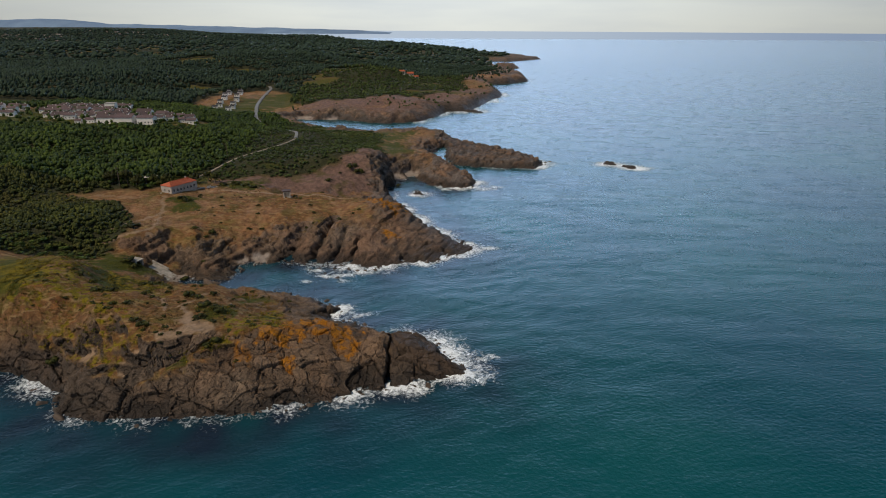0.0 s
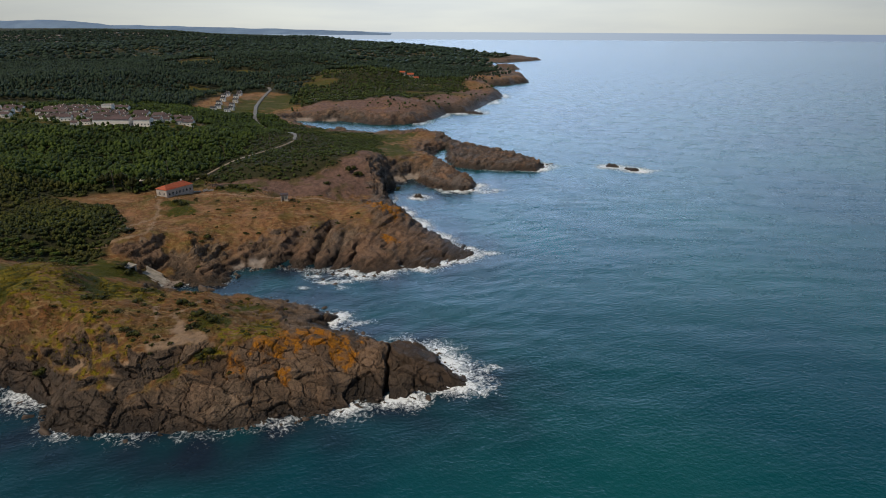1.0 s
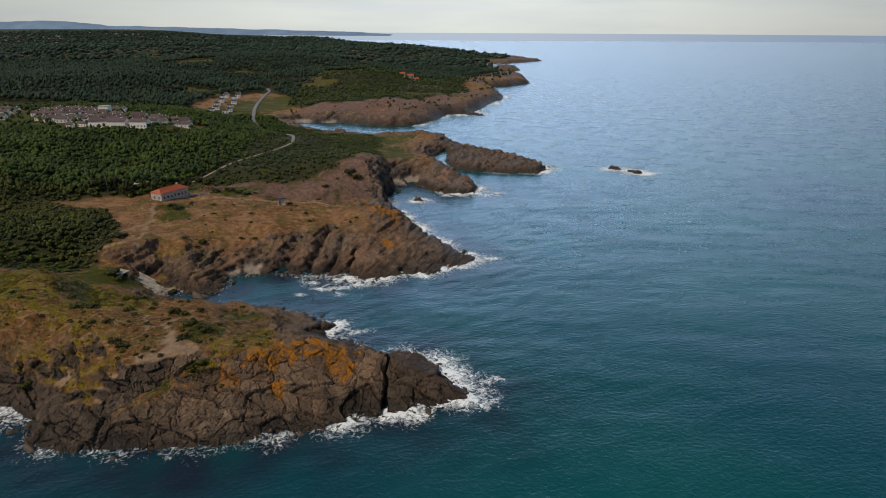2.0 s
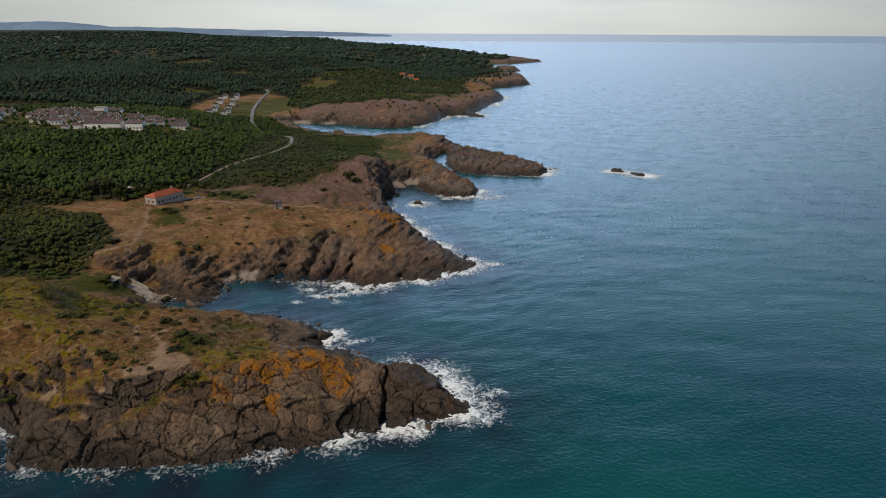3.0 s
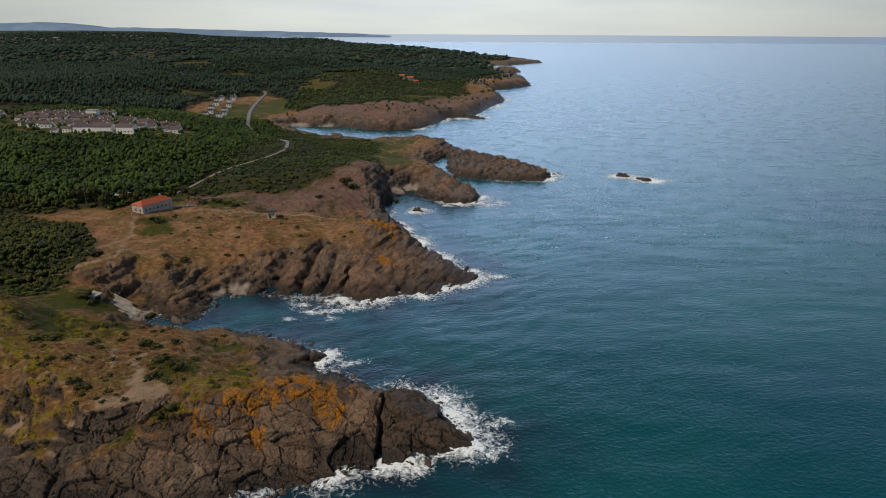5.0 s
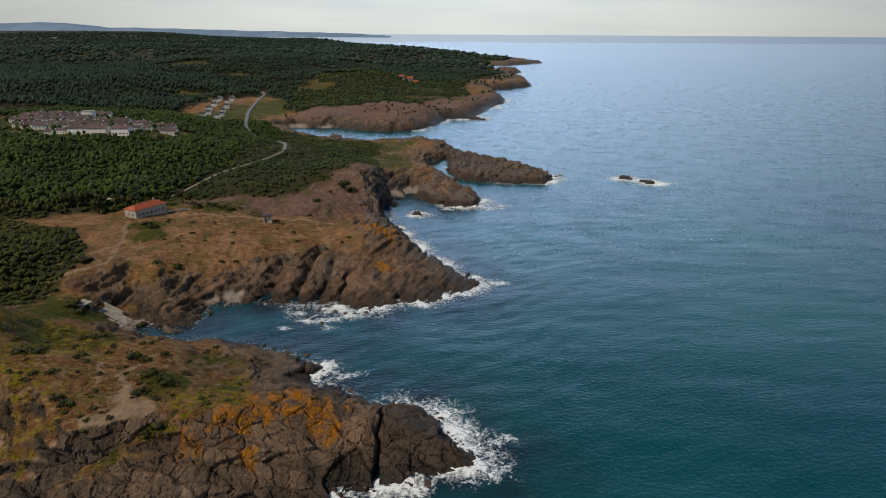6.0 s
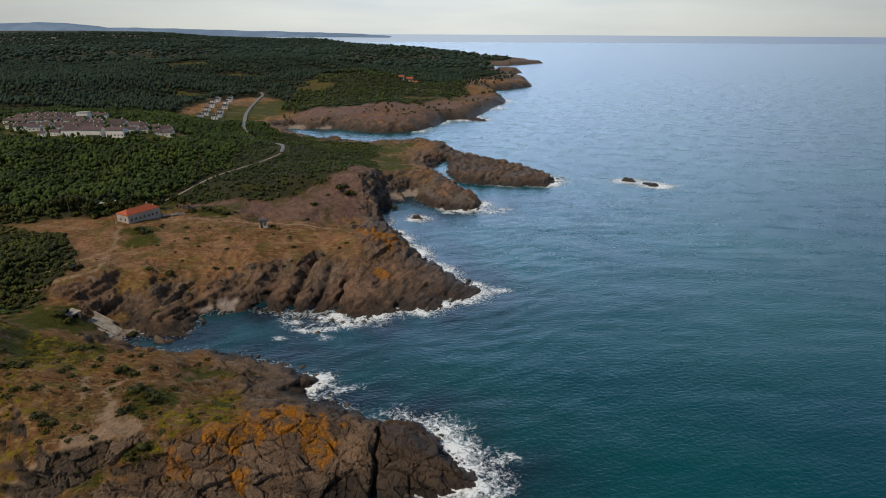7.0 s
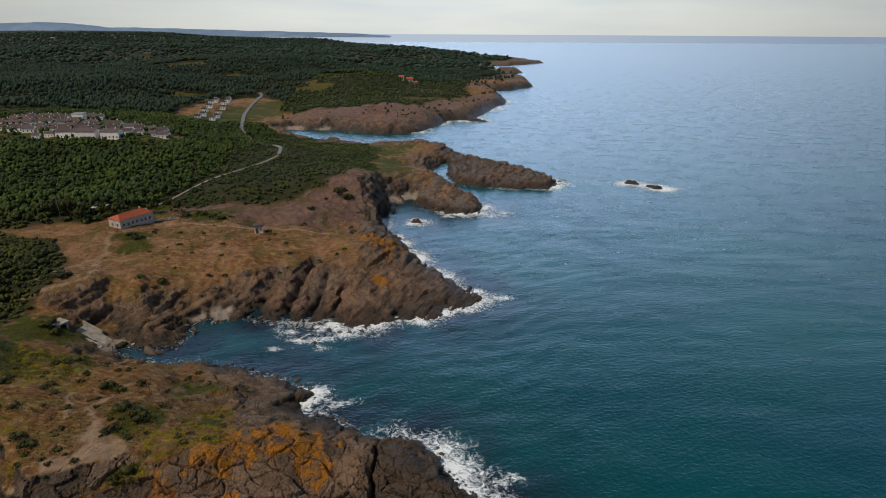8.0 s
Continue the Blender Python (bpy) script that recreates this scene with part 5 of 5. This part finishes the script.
def build_shed():
    x, y = -103.6, 180.0
    shed = empty("boat_shed", Matrix.Translation((x, y, plot_height(x, y) - 1.1)) @ Matrix.Rotation(-0.45, 4, "Z"))
    part("wall", walls_with_openings(4.2, 3.4, 2.3, 0.2, {1: [(-1.0, 1.0, 0.0, 1.9)]}), CONCRETE, shed)
    part("roof", boxed((-2.4, 2.4, -2.0, 2.0, 2.3, 2.5)), CONCRETE, shed, "pale flat concrete roof slab")
    part("floor", boxed((-1.9, 1.9, -1.5, 1.5, -0.6, 0.05)), CONCRETE, shed)
    shed.scale = (0.85, 0.85, 0.85)
    tagged(shed, "flat-roofed concrete boat shed open at one end", "shed")
    # the slip down to the water, with a lower landing beside it
    def sloped(x0, z0, x1, z1, half, deep):
        bm = bmesh.new()
        prof = [(x0, z0), (x1, z1), (x1, z1 - deep), (x0, z0 - deep)]
        a = [bm.verts.new((p, -half, q)) for p, q in prof]
        b = [bm.verts.new((p, half, q)) for p, q in prof]
        bm.faces.new(a)
        bm.faces.new(b[::-1])
        for k in range(4):
            bm.faces.new((a[(k + 1) % 4], a[k], b[k], b[(k + 1) % 4]))
        bmesh.ops.bevel(bm, geom=bm.edges[:], offset=0.06, segments=1, affect="EDGES")
        bmesh.ops.recalc_face_normals(bm, faces=bm.faces)
        return bm

    slip = empty("boat_slip", Matrix.Translation((-97.2, 182.2, 2.4)) @ Matrix.Rotation(-0.27, 4, "Z"))
    part("ramp", sloped(-3.2, 1.7, 6.0, -2.2, 1.9, 1.6), CONCRETE, slip)
    part("side_wall", sloped(-4.2, 2.6, 2.0, 0.3, 0.25, 2.2), CONCRETE, slip).location = (0, 2.08, 0)
    part("landing", sloped(-2.0, 1.2, 5.4, -1.6, 1.2, 2.0), CONCRETE, slip, "broken pale concrete landing").location = (0.4, -3.2, 0)
    tagged(slip, "pale concrete boat slip running down to the cove", "slipway")
    shack = empty("shack", Matrix.Translation((-131, 253, plot_height(-131, 253))) @ Matrix.Rotation(0.3, 4, "Z"))
    part("wall", walls_with_openings(4.6, 3.2, 2.6, 0.15, {0: [(-1.6, -0.7, 0.0, 2.0), (0.4, 1.4, 0.9, 1.8)]}), WEATHERED_WOOD, shack)
    part("roof", boxed((-2.7, 2.7, -2.0, 2.0, 2.6, 2.7)), PLASTER, shack, "pale grey sheet roof")
    tagged(shack, "wooden shack with a pale sheet roof under trees", "shack")


def build_boats():
    hull = bmesh.new()
    rings = []
    for k in range(7):
        u = k / 6
        half = 0.62 * math.sin(math.pi * min(1, 0.22 + 0.78 * u) ** 1.0) ** 0.7 if k < 6 else 0.05
        rings.append([hull.verts.new((-1.5 + 3.0 * u, s_ * half, q)) for s_, q in ((-1, 0.62), (-0.8, 0.25), (0, 0.05 + 0.12 * u), (0.8, 0.25), (1, 0.62))])
    for a, b in zip(rings, rings[1:]):
        for k in range(4):
            hull.faces.new((a[k], b[k], b[k + 1], a[k + 1]))
    hull.faces.new(rings[0])
    bmesh.ops.solidify(hull, geom=hull.faces[:], thickness=0.05)
    boat = empty("rowing_boat")
    part("hull", hull, WHITE_PAINT, boat)
    for q in (-0.5, 0.5):
        part("seat", boxed((q - 0.12, q + 0.12, -0.5, 0.5, 0.42, 0.46)), WEATHERED_WOOD, boat)
    tagged(boat, "small white rowing boat lying beside the house", "boat", "boats by the house")
    for k, (x, y, yaw, size) in enumerate(((-107.2, 249.0, 0.2, 0.95), (-104.6, 251.2, 1.5, 1.15), (-102.6, 251.6, 0.5, 0.9), (-119.5, 236.5, 1.9, 0.5))):
        m = Matrix.Translation((x, y, plot_height(x, y) + 0.02)) @ Matrix.Rotation(yaw, 4, "Z")
        if k == 0:
            ob = boat
            ob.matrix_world = m
        else:
            ob = copy_thing(boat, m)
        ob.scale = (size, size, size)


def ribbon(name, points, width, mat, lift, label, category):
    """A road laid on the ground along a line."""
    p = np.array(points, float)
    fine = []
    for k in range(len(p) - 1):
        a, b = p[max(k - 1, 0)], p[min(k + 2, len(p) - 1)]
        steps = max(3, int(np.hypot(*(p[k + 1] - p[k])) / 2.5))
        for u in np.linspace(0, 1, steps, endpoint=False):
            c0, c1, c2, c3 = -0.5 * u**3 + u * u - 0.5 * u, 1.5 * u**3 - 2.5 * u * u + 1, -1.5 * u**3 + 2 * u * u + 0.5 * u, 0.5 * u**3 - 0.5 * u * u
            fine.append(c0 * a + c1 * p[k] + c2 * p[k + 1] + c3 * b)
    fine = np.array(fine + [p[-1]])
    tang = np.gradient(fine, axis=0)
    side = np.stack([-tang[:, 1], tang[:, 0]], 1) / np.linalg.norm(tang, axis=1)[:, None]
    z = ground_at(fine[:, 0], fine[:, 1])
    for k in range(3):
        z = np.convolve(np.pad(z, 2, "edge"), np.ones(5) / 5, "valid")
    bm = bmesh.new()
    rows = []
    for q, n_, h in zip(fine, side, z):
        rows.append([bm.verts.new((q[0] + n_[0] * o * width, q[1] + n_[1] * o * width, h + lift - dz)) for o, dz in ((-0.6, 0.8), (-0.5, 0.0), (0, -0.04), (0.5, 0.0), (0.6, 0.8))])
    for a, b in zip(rows, rows[1:]):
        for k in range(4):
            bm.faces.new((a[k + 1], a[k], b[k], b[k + 1]))
    me = bpy.data.meshes.new(name)
    bm.to_mesh(me)
    bm.free()
    me.materials.append(mat)
    return tagged(new(name, me), label, category, kind="structure")


def build_poles():
    pole = empty("utility_pole")
    bm = bmesh.new()
    bmesh.ops.create_cone(bm, segments=8, radius1=0.16, radius2=0.10, depth=9.0, matrix=Matrix.Translation((0, 0, 4.2)))
    part("mast", bm, WEATHERED_WOOD, pole)
    part("crossarm", boxed((-0.9, 0.9, -0.06, 0.06, 8.1, 8.22)), WEATHERED_WOOD, pole)
    for q in (-0.8, 0.0, 0.8):
        ins = bmesh.new()
        bmesh.ops.create_cone(ins, segments=6, radius1=0.05, radius2=0.04, depth=0.2, matrix=Matrix.Translation((q, 0, 8.324)))
        part("insulator", ins, CONCRETE, pole)
    tagged(pole, "weathered wooden utility pole standing in the scrub", "pole", "utility poles")
    for k, (x, y) in enumerate(((-140, 243), (-128, 268), (-113, 300), (-100, 338), (-84, 366))):
        m = Matrix.Translation((x, y, plot_height(x, y))) @ Matrix.Rotation(0.5, 4, "Z")
        if k:
            copy_thing(pole, m)
        else:
            pole.matrix_world = m


def build_garden_trees():
    """Dark old trees round the house and the shack."""
    r = np.random.default_rng(17)
    tree = empty("tree")
    v, f = FINE_SHAPES[2]
    crown = new("crown", mesh_from("crown", v * np.array([2.4, 2.4, 4.4]) + np.array([0, 0, 0.8]), f, BUSH))
    crown.parent = tree
    part("trunk", trunk_mesh(2.6, 0.2), BARK, tree)
    tagged(tree, "dark green spreading tree behind the house", "tree", "trees round the house")
    spots_ = [(-121, 249), (-124, 246.5), (-127.5, 249), (-135, 249), (-138.5, 246.5), (-141, 248), (-118, 255), (-114, 259), (-109, 262), (-105, 260), (-144, 245), (-133, 243.5), (-147, 247), (-124, 253)]
    for k, (x, y) in enumerate(spots_):
        m = Matrix.Translation((x, y, plot_height(x, y) - 0.1)) @ Matrix.Rotation(r.uniform(0, 6.3), 4, "Z")
        ob = copy_thing(tree, m) if k else tree
        if not k:
            tree.matrix_world = m
        q = r.uniform(0.75, 1.25)
        ob.scale = (q, q, q * r.uniform(0.8, 1.1))


build_garden_trees()
build_house()
build_hut()
build_shed()
build_boats()
build_village()
ribbon("lane", ROAD_TRACK[5:9], 1.9, ASPHALT, 0.58, "narrow pale asphalt lane through scrub", "road")
ribbon("road", ROAD_TRACK[8:], 3.0, ASPHALT, 0.6, "pale asphalt road winding through the woods", "road")
ribbon("dirt_track", ROAD_TRACK[:6], 1.2, DIRT, 0.4, "pale dirt track through scrub", "track")
build_poles()


# ---- loose rocks, bushes, tussocks ----
def boulder_mesh(seed, flat):
    r = np.random.default_rng(seed)
    v, f = lump_mesh(2)
    n_ = np.zeros(len(v))
    for k in range(15):
        axis = r.normal(size=3)
        axis /= np.linalg.norm(axis)
        cut = r.uniform(0.30, 0.68)
        over = np.maximum(v @ axis - cut, 0)
        v = v - over[:, None] * axis
    v = v * np.array([1.35, 1.0, flat * 1.9]) * r.uniform(0.9, 1.1, (len(v), 1))
    return v, f


def build_rocks():
    shapes = [mesh_from("rock", *boulder_mesh(200 + k, 0.45 + 0.05 * k), ROCK) for k in range(6)]
    outer = [(-3, 117.2, 1.9), (-30, 188.5, 1.5), (-27, 188, 1.0), (-33, 189.5, 1.2), (-38, 190, 1.0), (-24, 189, 1.1), (-44, 190.5, 1.4), (-47, 189, 0.9), (-41, 186, 0.8),
             (-36, 182, 1.0), (-5, 196.3, 1.2), (2, 201, 1.0), (-12, 290.5, 1.0), (70, 371, 2.2), (67, 368, 1.6), (10, 303, 1.4), (16, 304.5, 1.2), (-4, 309, 1.3),
             (-36, 154, 1.2), (-32, 160, 1.5), (-36, 164, 1.2), (-22, 148, 1.2), (-84, 104.5, 1.6), (-91, 110, 1.4), (-97, 115, 1.5), (-66, 102, 1.3), (-42, 106.5, 1.2),
             (-30, 109.5, 1.2)]
    cove = [(-78, 176.5, 2.4), (-75.5, 176.8, 1.5), (-80, 181.5, 1.6), (-75, 191, 1.3), (-74.5, 184, 1.3), (-72, 190, 1.2), (-58, 197.5, 1.4), (-55.5, 197, 1.1), (-62, 199, 1.0),
            (-84, 175.5, 1.1), (-71, 187.5, 1.6), (-68, 193, 0.9)]
    places = outer + cove
    r = np.random.default_rng(5)
    for k, (x, y, size) in enumerate(places):
        ob = new("rock", shapes[k % 6])
        ob.matrix_world = Matrix.Translation((x, y, max(plot_height(x, y), 0) - 0.1 * size)) @ Matrix.Rotation(r.uniform(0, 6.3), 4, "Z")
        ob.scale = (size, size, size)
        tagged(ob, "dark wet boulder awash at the shoreline", "rock", "shoreline rocks")


def build_rubble():
    """Broken stone washed up along the waterline, too small to tell apart."""
    shapes = []
    for k in range(5):
        v, f = LUMP
        r = np.random.default_rng(500 + k)
        for q in range(5):
            axis = r.normal(size=3)
            axis /= np.linalg.norm(axis)
            v = v - np.maximum(v @ axis - r.uniform(0.4, 0.75), 0)[:, None] * axis
        shapes.append((v * np.array([1, 0.8, 0.6]), f))
    x, y = jittered(-100, 22, 100, 330, 0.95, 31)
    d = shore(x, y)
    thick = fbm(x / 5, y / 5, 3, 140)
    keep = (d > -1.6) & (d < 2.2) & (thick > -0.05) & (rng.uniform(0, 1, len(x)) < 0.38)
    x, y = x[keep], y[keep]
    size = 0.25 + 0.6 * rng.uniform(0, 1, len(x)) ** 3
    scattered("shore_rubble", shapes, x, y, np.maximum(ground_at(x, y), 0.0) + 0.02, size, size, ROCK, "dark broken stone scattered along the waterline", "stones")


def build_bushes():
    r = np.random.default_rng(9)
    shapes = []
    for k in range(5):
        v, f = crown_shape(300 + k, 9, 70, 0.62, 0.62)
        shapes.append(mesh_from("bush", v, f, BUSH))
    headland = [(-92.5, 143, 1.3), (-91.2, 145.5, 1.2), (-88.5, 159, 1.3), (-87.5, 161.5, 1.1), (-90.5, 158, 1.2), (-81.4, 133.5, 1.5), (-80.9, 141, 1.0), (-95, 121, 1.7), (-76, 126, 1.5),
                (-73, 124, 1.7), (-67, 123, 1.2), (-61, 128, 1.5), (-62, 135, 1.9), (-57, 132, 1.8), (-59, 134, 1.6), (-54, 120.5, 2.0), (-55.5, 118.5, 1.4), (-95, 142, 1.4),
                (-85, 133, 1.3), (-91, 143, 1.6), (-94, 144, 1.4), (-81, 143, 1.3), (-70, 144, 1.7), (-67, 143, 1.4), (-104, 151, 1.5), (-100, 150, 1.3), (-64, 146, 1.2)]
    middle = [(-79, 279, 1.7), (-55, 272, 2.0), (-46, 258, 1.7), (-87, 285, 1.5), (-46, 288, 3.2), (-42, 285, 2.6), (-91.5, 201.5, 1.6), (-111.8, 197.7, 2.6), (-86, 202.5, 1.4),
              (-105, 228, 2.2), (-108, 230, 2.0), (-63, 238.5, 1.3), (-60, 236, 1.0), (-53, 214, 1.2), (-86, 203, 1.6), (-88, 180, 1.6), (-102, 176, 2.0), (-105, 178, 2.4),
              (-84, 188, 1.5), (-100, 256, 2.2), (-95, 258, 2.6), (-90, 257, 2.0), (-86, 255, 1.8), (-24, 306, 2.2)]
    fixed = headland + middle
    fixed += [(x, y, s_ * 0.8) for x, y, s_ in zip(r.uniform(-112, -42, 130), r.uniform(114, 162, 130), r.uniform(0.45, 1.2, 130))]
    fixed += [(x, y, s_ * 0.9) for x, y, s_ in zip(r.uniform(-108, -30, 60), r.uniform(198, 300, 60), r.uniform(0.6, 1.3, 60))]
    for k, (x, y, size) in enumerate(fixed):
        if k > 50 and shore(np.array([float(x)]), np.array([float(y)]))[0] < 9:
            continue
        ob = new("bush", shapes[k % 5])
        ob.matrix_world = Matrix.Translation((x, y, plot_height(x, y) - 0.15)) @ Matrix.Rotation(r.uniform(0, 6.3), 4, "Z")
        ob.scale = (size, size, size * r.uniform(0.8, 1.1))
        tagged(ob, "low rounded dark green bush on dry grass" if size > 1.1 else "small dark shrub on dry stony grass", "bush", "bushes on the headlands")


def build_tussocks():
    def blades(seed):
        r = np.random.default_rng(seed)
        vs, fs = [], []
        for k in range(7):
            a, lean = r.uniform(0, 6.28), r.uniform(0.2, 0.7)
            base = r.normal(0, 0.12, 2)
            w = 0.07
            vs += [(base[0] - w * math.sin(a), base[1] + w * math.cos(a), 0), (base[0] + w * math.sin(a), base[1] - w * math.cos(a), 0), (base[0] + lean * math.cos(a), base[1] + lean * math.sin(a), r.uniform(0.5, 1.0))]
            fs.append((3 * k, 3 * k + 1, 3 * k + 2))
        return np.array(vs), np.array(fs)

    shapes = [blades(400 + k) for k in range(4)]
    x, y = jittered(-125, -28, 108, 166, 0.75, 21)
    x2, y2 = jittered(-125, -18, 186, 262, 1.15, 22)
    x, y = np.concatenate([x, x2]), np.concatenate([y, y2])
    d = shore(x, y)
    face = np.where(y < 170, np.interp(x, [-112, -85, -70, -55, -47, -35, -25, -15], [5, 6, 7, 11, 15, 24, 30, 40]), np.interp(x, [-90, -70, -55, -40, -20, 0], [3, 5, 12, 15, 21, 40]))
    bald = np.maximum(spots(x, y, BARE, 0.5, 72), spots(x, y, SAND))
    keep = (d > face) & (forest_depth(x, y) < 1) & (bald < 0.4) & (fbm(x / 5, y / 5, 3, 130) > -0.15)
    x, y = x[keep], y[keep]
    lush = np.maximum(spots(x, y, YELLOW, 0.8, 77), spots(x, y, GREEN, 0.6, 73)) > 0.4
    size = rng.uniform(0.35, 0.8, len(x))
    z = ground_at(x, y)
    scattered("dry_grass", shapes, x[~lush], y[~lush], z[~lush] - 0.05, size[~lush], size[~lush] * 0.9, STRAW, "tufts of dry straw-coloured grass on the headlands", "grass")
    scattered("flowering_scrub", shapes, x[lush], y[lush], z[lush] - 0.05, size[lush] * 1.3, size[lush], SCRUB_BLOOM, "yellow-green flowering scrub on the headland", "scrub")


SCRUB_BLOOM = leaf_material("flowering_scrub_leaves", (0.046, 0.044, 0.005), (0.135, 0.108, 0.007), (0.26, 0.185, 0.008), (0.07, 0.08, 0.007))
build_rocks()
build_rubble()
build_bushes()
build_tussocks()


# ---- far distance ----
def build_distance():
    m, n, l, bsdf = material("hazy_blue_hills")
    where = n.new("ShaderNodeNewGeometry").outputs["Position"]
    # distance haze is painted into the hills' pale blue base colour
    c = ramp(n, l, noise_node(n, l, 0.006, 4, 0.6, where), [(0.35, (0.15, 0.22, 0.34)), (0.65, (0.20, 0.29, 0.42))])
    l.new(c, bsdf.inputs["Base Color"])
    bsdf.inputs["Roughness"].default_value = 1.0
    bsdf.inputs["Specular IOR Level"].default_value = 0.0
    xs = np.linspace(-4700, -380, 120)
    deep = np.linspace(0, 1, 6)
    x, u = (a.ravel() for a in np.meshgrid(xs, deep))
    crest = np.interp(x, [-4700, -3300, -2900, -2500, -1900, -1300, -800, -380], [124, 128, 132, 102, 90, 80, 68, 52]) + 7 * fbm(x / 260, x * 0 + 3, 4, 150)
    y = 4620 + 260 * (u - 1)
    z = 40 + (crest - 40) * np.sin(u * np.pi / 2)
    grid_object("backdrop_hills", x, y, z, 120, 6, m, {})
    # a far town, too small to tell house from house
    r = np.random.default_rng(13)
    bm = bmesh.new()
    for k in range(120):
        y0 = r.uniform(2050, 2350) if k < 90 else r.uniform(2450, 2560)
        x0 = (r.uniform(-0.80, -0.62) if k < 90 else r.uniform(-0.58, -0.38)) * y0
        z0 = plot_height(x0, y0) + 3
        w, h = r.uniform(6, 10), r.uniform(3, 5.5)
        box(bm, x0 - w / 2, x0 + w / 2, y0 - 5, y0 + 5, z0, z0 + h)
    ob = part("far_town", bm, stained("far_town_walls", (0.16, 0.10, 0.085), (0.46, 0.38, 0.33), 0.06, 0.9))
    tagged(ob, "far pale town scattered along a wooded ridge", "town", kind="stuff")


build_distance()
